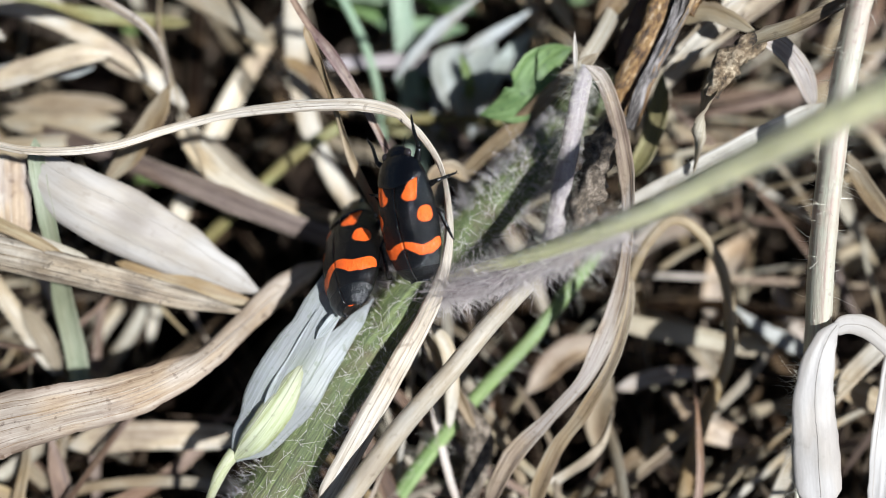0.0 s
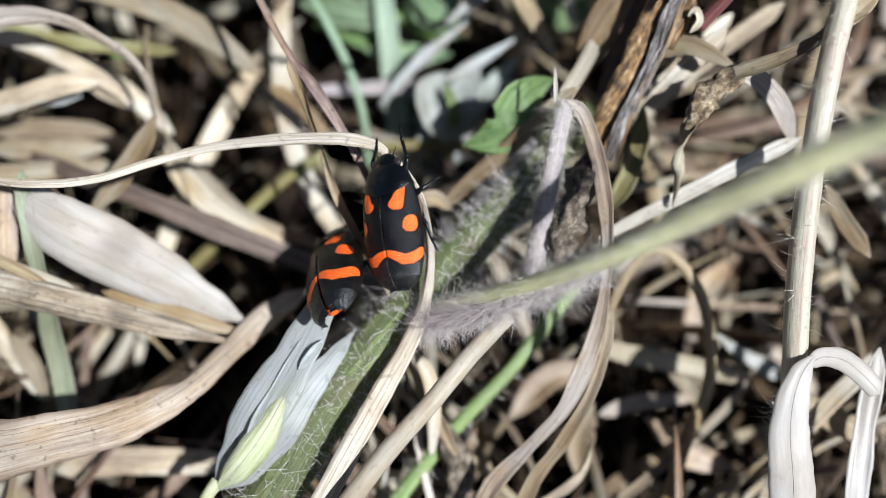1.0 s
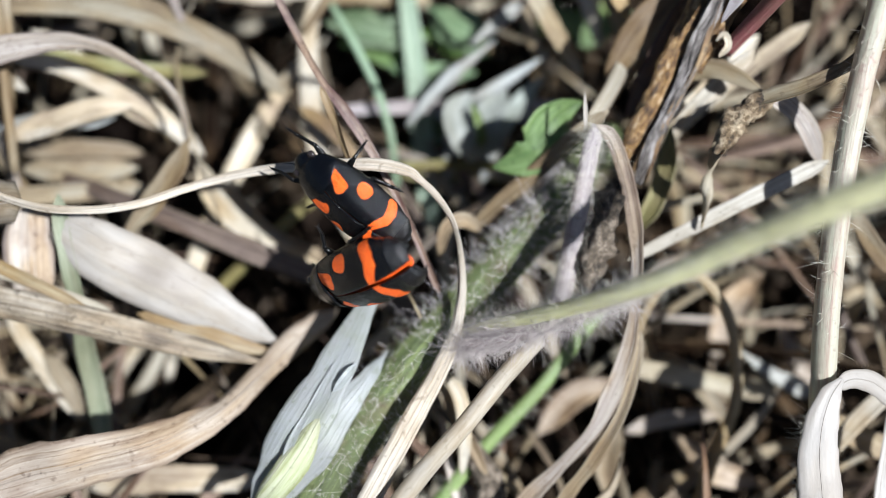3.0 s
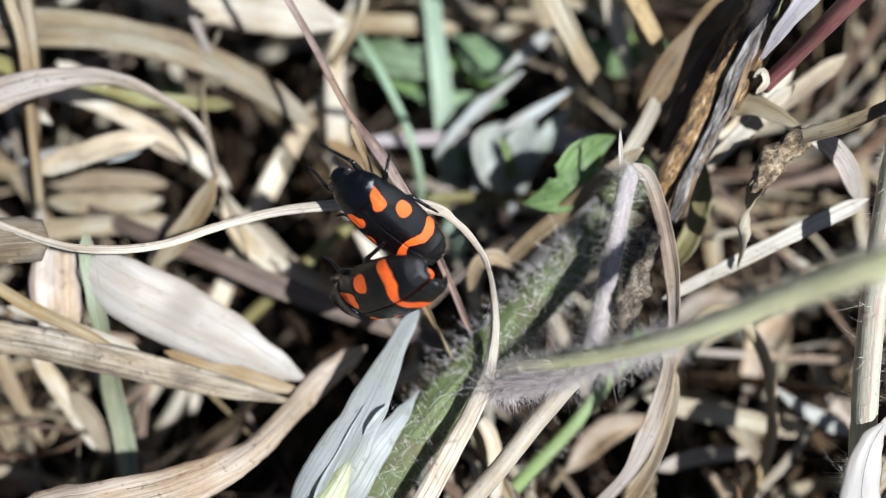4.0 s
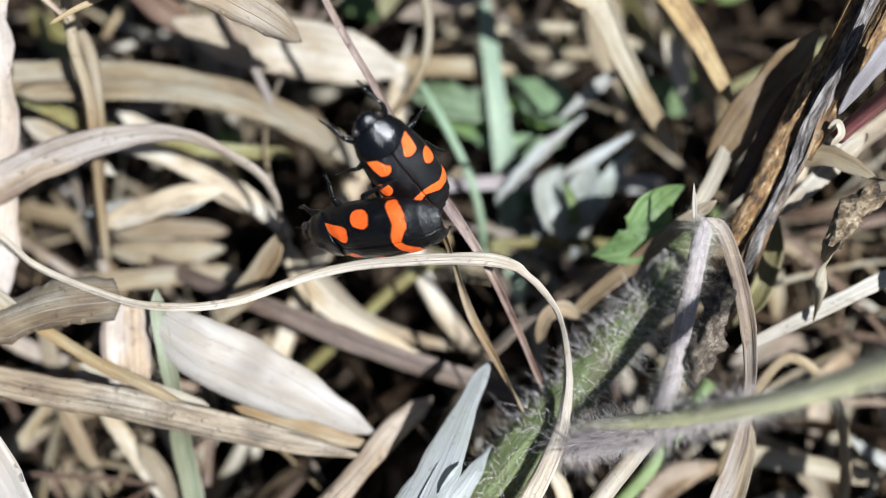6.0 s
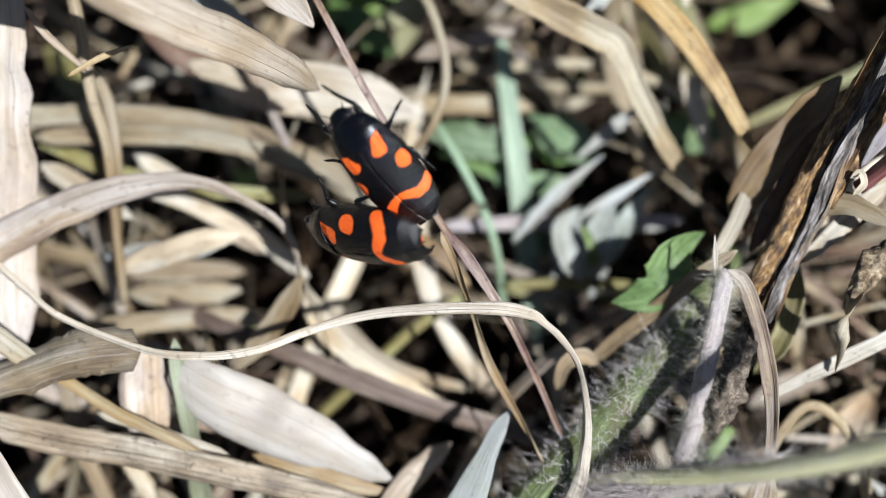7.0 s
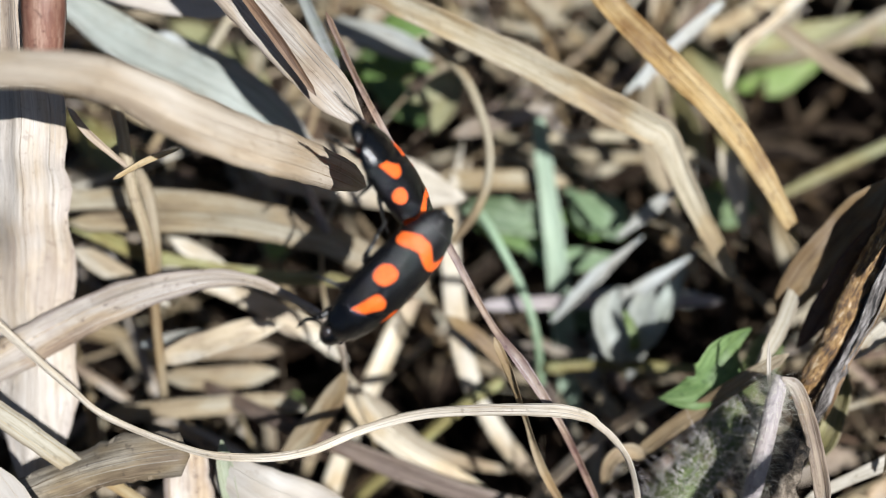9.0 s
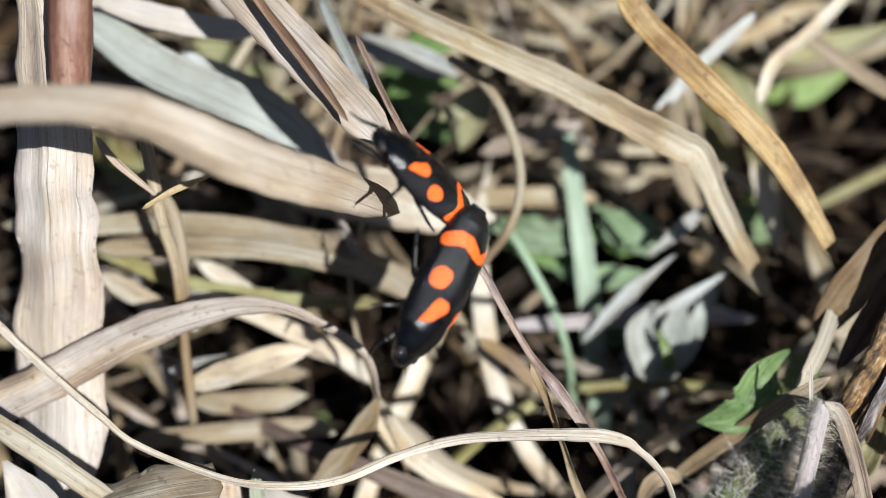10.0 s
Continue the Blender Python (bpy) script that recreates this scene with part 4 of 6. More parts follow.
blade([(-18.62, 4.29, 23.20), (-19.77, 2.20, 22.27), (-21.62, 0.07, 20.98), (-24.06, -2.01, 19.34)], [0.4, 1.7, 1.8, 0.6], TAN, "tan pointed dry leaf", "dead_leaf", "leaf", cup=0.2)
blade([(-33.06, 5.20, 20.79), (-29.61, 6.19, 21.48), (-26.34, 7.17, 21.80), (-23.72, 7.72, 21.24)], [1.2, 1.9, 1.9, 0.8], PALE, "pale curved dry blade", cup=0.15)
blade([(-33.69, 12.05, 20.79), (-29.72, 11.25, 20.90), (-26.34, 9.85, 20.45), (-22.83, 8.28, 19.02), (-19.47, 5.82, 16.38)], [1.2, 1.4, 1.6, 1.5, 1.2], PALE, "pale bleached dry grass blade", cup=0.2)
blade([(-20.53, 3.98, 16.71), (-17.06, 2.33, 16.18), (-14.03, -0.35, 15.31), (-11.06, -1.67, 14.52), (-6.85, -2.44, 12.79)], [1.0, 1.1, 1.1, 1.0, 0.6], TAN, "tan dry blade sinking into the litter", cup=0.25)
stalk([(-18.83, -4.34, 12.17), (-15.09, -1.27, 14.09), (-11.49, 1.64, 15.59), (-7.58, 4.13, 16.40)], [0.5, 0.5, 0.48, 0.45], OLIVE, "olive-green stalk in the litter", "green_stalk")
blade([(-33.95, 4.78, 16.04), (-29.56, 4.66, 16.00), (-25.05, 5.17, 15.24)], [1.6, 1.8, 1.6], STRAW, "straw-coloured dry grass blade", cup=0.1)
blade([(-34.79, 6.84, 14.86), (-29.40, 7.05, 14.93), (-25.21, 7.02, 14.00)], [1.4, 1.5, 1.4], TAN, "narrow tan dry grass blade", cup=0.1)
# the two thin strands the insects cross
blade([(-19.23, 25.88, 34.02), (-17.41, 21.94, 32.72), (-15.58, 18.55, 31.59), (-13.73, 15.06, 30.62), (-11.52, 11.43, 29.58), (-8.78, 6.46, 28.11), (-6.77, 3.76, 27.73), (-4.23, -0.03, 26.08), (-2.39, -3.46, 24.21), (-0.69, -7.14, 22.26)], [0.4, 0.42, 0.45, 0.5, 0.5, 0.45, 0.75, 0.5, 0.45, 0.4], PURPLE, "thin purple-brown dry grass strand", "grass_strand", cup=0.4)
blade([(-8.57, 5.40, 28.69), (-7.33, 2.70, 27.43), (-6.45, 0.32, 26.29), (-5.37, -2.77, 24.73), (-3.53, -5.92, 23.13), (-1.83, -8.93, 21.39)], [0.5, 0.7, 0.5, 0.6, 0.5, 0.4], OCHRE, "thin twisted straw strand", "grass_strand", cup=0.35, twist=[0, 60, 20, 90])
blade([(-4.21, 26.04, 17.95), (-3.59, 20.54, 16.59), (-2.83, 14.35, 14.64), (-1.90, 6.47, 11.80), (-1.46, 1.26, 9.43)], [1.3, 1.5, 1.7, 1.9, 1.6], BLUEGREEN, "upright blue-green grass blade", "green_grass", cup=0.2)
stalk([(-9.47, 17.64, 19.26), (-7.51, 14.32, 18.52), (-5.79, 10.95, 17.40), (-4.72, 7.67, 15.97), (-4.30, 4.06, 13.92)], [0.3, 0.32, 0.32, 0.3, 0.3], BLUEGREEN, "thin upright blue-green stalk", "green_stalk", flat=0.6)
blade([(-4.25, 5.71, 12.59), (0.76, 5.41, 12.82), (7.09, 5.32, 12.89)], [0.9, 1.0, 1.0], OLIVE, "level olive grass blade", "green_grass", cup=0.2)
blade([(0.52, 1.31, 13.78), (-0.23, -1.35, 13.72), (-0.11, -4.79, 13.39)], [0.8, 1.1, 0.8], PALE, "small curled pale leaf", cup=0.5)
blade([(2.60, -1.56, 17.40), (5.39, 0.26, 18.75), (8.11, 2.41, 20.22)], [0.7, 1.1, 0.9], TAN, "tan dry blade beside the hairy stem", cup=0.2)
blade([(-0.75, -3.55, 19.69), (-0.22, -2.01, 21.25), (0.97, -1.44, 21.37), (2.27, -1.82, 20.09)], [0.6, 1.0, 1.1, 0.6], OCHRE, "small curled ochre leaf", "dead_leaf", "leaf", cup=0.4)
# broad leaves and blades seen later
blade([(-46.51, 17.25, 22.73), (-40.10, 17.17, 22.55), (-33.54, 17.07, 22.73), (-27.11, 16.17, 22.47), (-21.60, 14.55, 21.82), (-16.62, 12.34, 20.45), (-12.46, 9.82, 18.62)], [1.6, 1.6, 1.7, 1.9, 2.5, 2.3, 1.0], STRAW, "long straw-coloured dry grass blade", veins=4, cup=-0.15, across=8)
blade([(-28.38, 21.39, 22.68), (-23.11, 19.76, 22.40), (-16.60, 18.55, 22.23), (-10.21, 17.28, 21.31)], [3.2, 4.3, 4.4, 3.0], CREAM, "broad flat dry grass leaf", "dry_leaf", "leaf", veins=5, cup=0.08)
blade([(-40.55, 16.03, 21.28), (-34.08, 13.34, 20.27), (-26.30, 11.89, 19.62), (-19.01, 11.62, 18.99)], [1.0, 1.2, 1.2, 0.9], OLIVE, "olive-green dry blade edge", cup=0.15)
stalk([(-24.00, 21.23, 24.37), (-21.92, 17.60, 23.17), (-20.03, 13.56, 20.92)], [0.35, 0.35, 0.35], MAUVE, "thin mauve-brown dry stalk")
stalk([(-34.64, 19.26, 27.69), (-32.66, 16.59, 26.79), (-32.34, 12.79, 24.66), (-33.39, 7.95, 20.38)], [0.45, 0.5, 0.45, 0.4], TAN, "bent tan dry stalk")
blade([(-40.49, 16.25, 43.85), (-36.65, 16.98, 44.00), (-32.68, 17.18, 43.65), (-29.09, 16.72, 42.75), (-25.89, 15.63, 40.96), (-22.64, 15.01, 38.57), (-19.84, 14.95, 35.60), (-18.13, 15.09, 32.71), (-16.82, 15.46, 29.16)], [2.0, 2.0, 2.1, 2.5, 2.9, 2.9, 2.7, 2.2, 0.9], BEIGE, "wide curved straw-coloured grass blade standing over the others", "arching_grass", veins=5, cup=-0.18, across=9)
blade([(-38.91, 31.15, 38.26), (-38.67, 27.54, 36.36), (-38.52, 23.39, 34.49), (-38.89, 18.91, 32.17), (-39.62, 14.10, 29.04), (-40.42, 8.97, 25.82), (-40.43, 3.37, 23.92), (-40.46, -4.19, 21.48)], [2.8, 3.2, 4.2, 5.0, 5.6, 6.1, 6.2, 6.2], SHEATH, "broad upright grey-white fibrous grass sheath", "reed_sheath", "reed", veins=9, cup=-0.25, across=16, wander=3)
stalk([(-35.21, 31.12, 40.95), (-35.53, 27.96, 39.36), (-35.85, 24.72, 37.74), (-36.44, 21.20, 35.69)], [1.25, 1.25, 1.3, 1.15], NODE, "purple-brown node of a grass stem", "reed_knot", "reed")
blade([(-31.23, 34.29, 35.40), (-28.14, 30.71, 34.93), (-25.07, 27.28, 34.68), (-21.99, 23.84, 34.43), (-18.97, 20.60, 33.68), (-16.75, 18.41, 32.51)], [2.6, 2.9, 3.1, 3.0, 2.7, 2.0], SHEATH, "pale brown dry blade with a dark fold leaning over", veins=5, cup=0.06, across=10, wander=0)
blade([(-26.90, 29.99, 35.99), (-24.43, 26.52, 35.74), (-21.92, 23.05, 35.49), (-19.57, 19.65, 34.71)], [0.4, 0.6, 0.7, 0.4], BROWN, "dark folded edge of a dry blade", cup=0.4, wander=0)
blade([(-22.23, 31.14, 29.73), (-20.27, 26.57, 29.89), (-18.84, 23.60, 29.77)], [0.7, 0.9, 0.6], GLUME, "bright green-white grass shoot", "green_shoot", "grass blade", cup=0.3)
blade([(-20.99, 32.29, 30.91), (-17.06, 29.88, 30.20), (-11.55, 27.30, 29.43), (-5.63, 24.68, 28.46), (-0.47, 22.01, 27.49), (2.53, 20.51, 26.86), (3.88, 19.75, 26.45), (5.65, 17.32, 23.95), (7.75, 14.61, 21.36), (10.39, 11.59, 18.31)], [1.6, 1.8, 1.9, 2.1, 2.2, 2.3, 2.0, 1.6, 1.4, 0.9], STRAW, "long kinked straw-coloured grass blade", veins=3, cup=0.3, across=10, wander=6)
blade([(-2.05, 30.78, 31.16), (0.26, 27.76, 30.29), (3.73, 24.35, 29.30), (7.19, 20.95, 28.30), (10.00, 17.67, 26.99), (12.17, 14.47, 25.34), (13.44, 12.55, 24.06)], [1.8, 1.9, 1.9, 1.9, 1.7, 1.2, 0.3], SPECKLED, "speckled ochre grass blade with a pointed end", veins=4, cup=0.2, across=8)
stalk([(-13.36, 28.12, 26.03), (-11.50, 26.82, 25.82), (-9.87, 24.65, 25.56), (-8.68, 21.31, 24.98), (-8.45, 18.66, 23.88), (-9.33, 16.04, 22.62), (-11.24, 13.88, 21.13)], [0.32, 0.36, 0.36, 0.34, 0.34, 0.34, 0.3], STRAW, "curled thin straw strand", flat=0.6)
blade([(-11.73, 8.77, 18.81), (-9.20, 7.01, 18.83), (-6.86, 4.61, 17.59)], [0.9, 1.1, 0.7], OCHRE, "ochre dry grass fragment", cup=0.2)
blade([(-39.56, 15.25, 22.83), (-33.96, 15.17, 23.27), (-27.67, 14.78, 23.44), (-22.81, 13.98, 22.78), (-18.81, 12.83, 21.31)], [1.5, 1.6, 1.6, 1.5, 1.0], STRAW, "level dry blade half in shade", cup=-0.15)
stalk([(-34.02, 22.71, 31.20), (-33.30, 19.42, 30.27), (-32.83, 15.63, 28.49), (-32.19, 12.59, 26.54), (-32.31, 8.05, 23.46), (-32.34, 2.84, 20.19)], [0.45, 0.45, 0.42, 0.4, 0.38, 0.35], OCHRE, "thin ochre stalk standing in the litter")
blade([(-35.40, 19.43, 33.95), (-34.34, 18.04, 32.64), (-32.26, 16.36, 30.87)], [0.4, 0.5, 0.3], MAUVE, "fine mauve leaf sliver", cup=0.3)
blade([(-32.59, 15.00, 32.68), (-30.44, 16.12, 32.97), (-28.28, 16.90, 33.15)], [0.3, 0.45, 0.2], OCHRE, "fine dry straw sliver", cup=0.3)
blade([(-42.55, -5.57, 24.77), (-39.39, -4.17, 25.48), (-35.89, -2.99, 26.13), (-32.44, -2.05, 26.71), (-28.51, -1.65, 26.41)], [1.8, 2.2, 2.8, 3.2, 3.0], TORN, "torn weathered grey leaf end", "dead_leaf", "leaf", veins=5, cup=-0.5, ragged=0.2, tip=0.15)
blade([(-45.53, 4.20, 28.57), (-41.54, 1.58, 27.81), (-38.25, -0.70, 26.78), (-34.20, -3.69, 25.55)], [1.2, 1.5, 1.5, 1.2], STRAW, "straw blade crossing the torn leaf", cup=0.15, wander=5)
blade([(-32.89, 14.93, 19.91), (-29.36, 12.73, 19.61), (-25.10, 8.96, 18.51), (-21.72, 7.34, 17.65)], [1.2, 1.4, 1.3, 0.8], PALE, "pale dry grass blade fragment", cup=0.2)
blade([(-39.53, 13.67, 21.48), (-36.47, 11.94, 21.32), (-32.40, 9.55, 20.23)], [1.4, 1.6, 1.2], PALE, "pale dry grass blade fragment", cup=0.2)
blade([(-34.55, 6.72, 19.48), (-30.22, 7.04, 19.87), (-25.67, 7.47, 19.56)], [1.2, 1.5, 1.2], BLUEWHITE, "bluish-grey dry grass blade", cup=0.2)
blade([(-38.24, 1.82, 16.35), (-31.64, 2.28, 16.75), (-25.17, 2.65, 16.76), (-22.65, 2.13, 16.21)], [1.3, 1.5, 1.5, 1.0], STRAW, "straw-coloured dry grass blade", cup=0.15)
blade([(-19.48, 4.70, 17.79), (-17.75, 1.34, 17.38), (-14.81, -1.13, 16.65), (-11.44, -2.77, 15.60), (-8.00, -4.86, 14.06)], [1.8, 1.7, 1.4, 1.2, 1.0], PALE, "pale dry blade sinking into the litter", cup=0.2)
blade([(-1.91, 11.44, 12.12), (1.86, 11.64, 12.12), (9.87, 11.36, 11.93)], [1.3, 1.5, 1.5], BLUEWHITE, "bluish-white dry leaf strip", cup=0.2)
for pts, w in (([(-3.53, 8.81, 15.16), (-0.21, 12.09, 16.75), (3.77, 15.18, 17.92)], [0.4, 1.2, 0.2]), ([(-0.67, 7.42, 15.11), (2.82, 10.70, 16.70), (8.10, 13.98, 17.90)], [0.6, 1.3, 0.2]), ([(-0.27, 4.39, 14.27), (0.39, 7.36, 15.44), (1.93, 10.71, 16.71)], [0.9, 1.3, 0.3]), ([(2.56, 4.44, 13.53), (3.81, 7.38, 15.05), (5.55, 9.45, 15.96)], [0.6, 1.2, 0.3]), ([(1.74, 15.27, 16.87), (4.40, 17.31, 17.77), (6.67, 19.02, 18.21)], [0.4, 1.2, 0.4]), ([(2.15, 25.69, 20.82), (5.66, 28.92, 22.03), (10.14, 32.70, 23.02)], [0.3, 0.9, 0.8])):
    blade(pts, w, BLUEWHITE, "crumpled bluish-white dry leaf piece", "dead_leaf", "leaf", "crumpled pale leaves", cup=0.3, ragged=0.2)
blade([(-9.11, 10.40, 14.93), (-3.69, 10.49, 15.26), (2.58, 10.48, 15.55), (10.34, 10.56, 15.12)], [0.9, 1.1, 1.1, 0.8], LILAC, "level lilac-white dry strip", cup=0.2)
for pts, w in (([(-9.36, 17.55, 13.38), (-5.60, 16.96, 13.52), (-1.80, 15.67, 12.75)], [2.0, 3.5, 2.0]), ([(-2.67, 18.52, 13.19), (0.60, 17.93, 13.34), (3.50, 16.64, 12.58)], [2.0, 4.0, 2.0]), ([(7.84, 21.20, 13.78), (11.99, 18.77, 13.41), (16.40, 20.22, 13.39)], [1.0, 2.6, 1.0])):
    blade(pts, w, LEAFGREEN, "fresh green leaf low in the litter", "green_leaf", "leaf", "green leaves in the litter", cup=0.12, ragged=0.4)
blade([(16.88, 20.54, 11.0), (21.74, 22.81, 11.0), (29.53, 26.39, 11.0)], [0.7, 0.9, 0.9], OLIVE, "green grass blade in shade", "green_grass", cup=0.2)
blade([(12.39, 15.60, 15.81), (11.52, 19.55, 16.91), (10.68, 22.95, 16.96)], [0.6, 1.7, 1.0], PALE, "small pale dry leaf", "dead_leaf", "leaf", cup=0.25)
blade([(15.59, 4.23, 24.45), (18.45, 6.70, 25.65), (21.34, 9.17, 26.65)], [0.8, 1.3, 1.2], PALE, "pale bleached dry grass blade", cup=0.2)
blade([(3.53, 26.29, 20.72), (5.77, 28.84, 21.40), (9.61, 32.26, 21.38)], [0.4, 0.6, 0.6], BLUEWHITE, "fine bluish leaf sliver", cup=0.3)
blade([(9.88, 25.48, 22.23), (11.00, 28.40, 23.02), (14.18, 31.06, 23.35), (17.48, 34.26, 23.65)], [0.9, 1.0, 1.0, 1.0], PALE, "bent pale dry stalk", cup=0.3)
blade([(12.48, 32.64, 22.36), (16.44, 29.62, 21.46), (21.72, 26.16, 20.43)], [1.2, 1.3, 1.2], TAN, "narrow tan dry grass blade", cup=0.2)
blade([(-11.16, 23.31, 19.19), (-7.56, 24.37, 19.44), (-2.99, 25.64, 19.18)], [1.3, 1.5, 1.2], MAUVE, "pale mauve dry strip", cup=0.2)
blade([(-13.07, 20.75, 15.78), (-7.49, 20.80, 15.71), (-1.33, 20.88, 14.73)], [1.5, 1.7, 1.5], STRAW, "straw-coloured dry grass blade", cup=0.15)
blade([(-14.32, 26.30, 19.16), (-11.12, 27.59, 19.47), (-13.01, 24.00, 17.59)], [2.0, 2.2, 1.8], OLIVE, "olive dry leaf low in the litter", "dead_leaf", "leaf", cup=0.15)
for pts in ([(-18.60, 29.02, 17.79), (-15.76, 30.19, 18.43), (-12.51, 29.66, 17.88)], [(-17.69, 32.97, 18.14), (-14.83, 33.68, 18.66), (-11.54, 33.38, 18.17)], [(12.13, 34.14, 6.37), (17.57, 35.66, 6.72), (21.35, 35.11, 6.51)]):
    blade(pts, [1.5, 3.2, 1.5], LEAFGREEN, "fresh green leaf low in the litter", "green_leaf", "leaf", "green leaves in the litter", cup=0.12, ragged=0.4)
blade([(-41.00, 33.31, 26.13), (-37.16, 32.36, 25.83), (-33.07, 31.34, 24.96)], [1.2, 1.6, 0.8], WHITE, "bleached white dry grass blade", cup=0.15)

# ---- more that shows round the edges
blade([(-32.59, 25.22, 23.08), (-29.36, 22.41, 22.66), (-26.77, 20.96, 22.14), (-25.13, 20.32, 21.52)], [1.6, 2.2, 2.0, 0.5], RUST, "purple-brown dead leaf with a grey face", "dead_leaf", "leaf", cup=0.2)
blade([(-29.47, -1.25, 23.34), (-29.27, -4.09, 22.82), (-29.34, -7.26, 21.10)], [2.8, 3.4, 3.0], GREYBROWN, "short weathered piece of grass sheath", tip=0.15, cup=-0.2, veins=5)
blade([(-37.49, -1.61, 24.10), (-34.29, -3.40, 23.86), (-30.29, -5.68, 23.63), (-26.48, -7.43, 23.21), (-23.52, -8.95, 21.95)], [0.7, 0.8, 0.9, 0.8, 0.3], OCHRE, "narrow ochre blade over the streaked one", cup=0.2)
near_blade = blade([(-40.72, 5.13, 32.05), (-37.54, 0.37, 30.80), (-34.68, -4.39, 29.19), (-31.94, -9.04, 27.61)], [2.6, 3.4, 3.4, 3.0], WHITE, "bright white grass blade close to the lens", cup=0.1, wander=5)
blade([(17.24, 8.09, 32.0), (18.46, 9.74, 33.2), (19.9, 11.34, 34.4), (21.73, 13.33, 35.5)], [0.3, 0.9, 1.4, 1.7], PALELILAC, "pale lilac dry leaf beside the maroon stalk", "dry_leaf", "leaf", cup=0.15, wander=5)
stalk([(18.69, 8.28, 28.07), (19.94, 9.15, 30.52), (21.30, 9.97, 34.07), (23.07, 11.22, 37.55)], [0.5, 0.55, 0.6, 0.6], MAROON, "maroon plant stalk beside the dead twig", "maroon_stalk", "stalk")
blade([(12.10, 2.57, 45.14), (11.42, 2.00, 50.49), (10.36, 1.06, 55.73), (9.23, 0.12, 60.97)], [0.3, 0.5, 0.6, 0.6], LILAC, "lilac-grey blade leaning towards the lens", cup=0.2)
blade([(16.12, 5.41, 19.29), (19.71, 8.58, 20.77), (22.89, 10.80, 21.76), (27.03, 13.74, 22.59)], [0.9, 1.2, 1.3, 1.3], PALE, "pale straight grass blade behind the twig", cup=0.15, ragged=0.02, crease=0.4, wander=5)
blade([(17.97, 7.53, 28.58), (18.49, 8.07, 29.11), (18.28, 8.77, 29.34), (17.79, 8.57, 28.92)], [0.3, 0.5, 0.5, 0.2], PALE, "tiny pale curl of torn leaf", "dead_leaf", "leaf", cup=0.4)
for pts, w in (([(-9.83, 19.03, 15.68), (-7.26, 17.97, 15.68), (-4.72, 17.03, 14.97)], [1.0, 2.6, 1.2]), ([(-1.45, 19.47, 15.67), (1.31, 17.97, 15.53), (3.89, 16.57, 14.68)], [1.2, 3.2, 1.4]), ([(-5.21, 15.25, 13.33), (-1.93, 14.43, 13.38), (2.34, 14.80, 13.05)], [1.0, 2.4, 1.0]), ([(-2.87, 11.69, 11.44), (-0.98, 10.19, 11.32), (2.84, 9.86, 10.78)], [1.0, 2.2, 1.0]), ([(-10.50, 18.53, 15.08), (-6.18, 17.67, 15.18), (-1.93, 17.17, 14.65)], [1.2, 2.8, 1.4]), ([(-1.80, 20.34, 14.66), (0.01, 18.39, 14.47), (2.86, 16.19, 13.47)], [1.4, 3.0, 1.4])):
    blade(pts, w, GREYGREEN, "broad grey-green leaf low in the litter", "green_leaf", "leaf", "broad leaves in the litter", cup=0.15, ragged=0.5, across=10)
for pts, w in (([(6.90, 19.80, 10.26), (8.40, 20.75, 10.53), (9.95, 20.68, 10.10)], [0.8, 2.2, 0.8]), ([(11.39, 21.46, 10.68), (13.14, 22.17, 10.86), (14.46, 21.39, 10.21)], [0.8, 2.2, 0.8]), ([(15.34, 32.52, 7.46), (19.46, 33.36, 8.08), (23.84, 35.02, 8.19)], [1.2, 3.0, 1.2]), ([(3.42, 29.19, 4.65), (5.57, 27.08, 4.11), (6.64, 23.93, 3.28)], [1.0, 2.5, 1.0]), ([(-22.91, 35.74, 11.64), (-18.85, 33.25, 11.01), (-14.80, 32.88, 10.58)], [1.5, 3.0, 1.5]), ([(-27.53, 17.30, 11.79), (-26.31, 16.14, 11.42), (-25.20, 17.03, 11.34)], [0.8, 2.4, 0.8]), ([(-26.07, 3.40, 7.29), (-24.99, 3.86, 7.44), (-24.12, 3.16, 7.21)], [0.5, 1.4, 0.5])):
    blade(pts, w, BRIGHTGREEN, "bright green clover leaf low in the litter", "green_leaf", "leaf", "bright leaves in the litter", cup=0.12, ragged=0.3)
blade([(7.98, 35.17, 14.46), (10.66, 31.41, 14.39), (12.58, 27.16, 13.27), (13.32, 22.75, 11.19)], [1.5, 2.6, 2.6, 1.5], OLIVE, "olive-straw broad blade behind", "green_grass", cup=0.15)
blade([(14.17, 33.63, 13.19), (19.15, 34.55, 13.48), (29.12, 35.44, 13.80)], [1.0, 2.4, 2.6], OLIVE, "level olive grass blade behind", "green_grass", cup=0.15)
blade([(-21.54, 32.33, 21.65), (-16.22, 30.58, 21.22), (-12.68, 29.42, 20.58)], [1.6, 2.2, 1.6], BLUEWHITE, "bluish grey blade in the shade", cup=0.2)

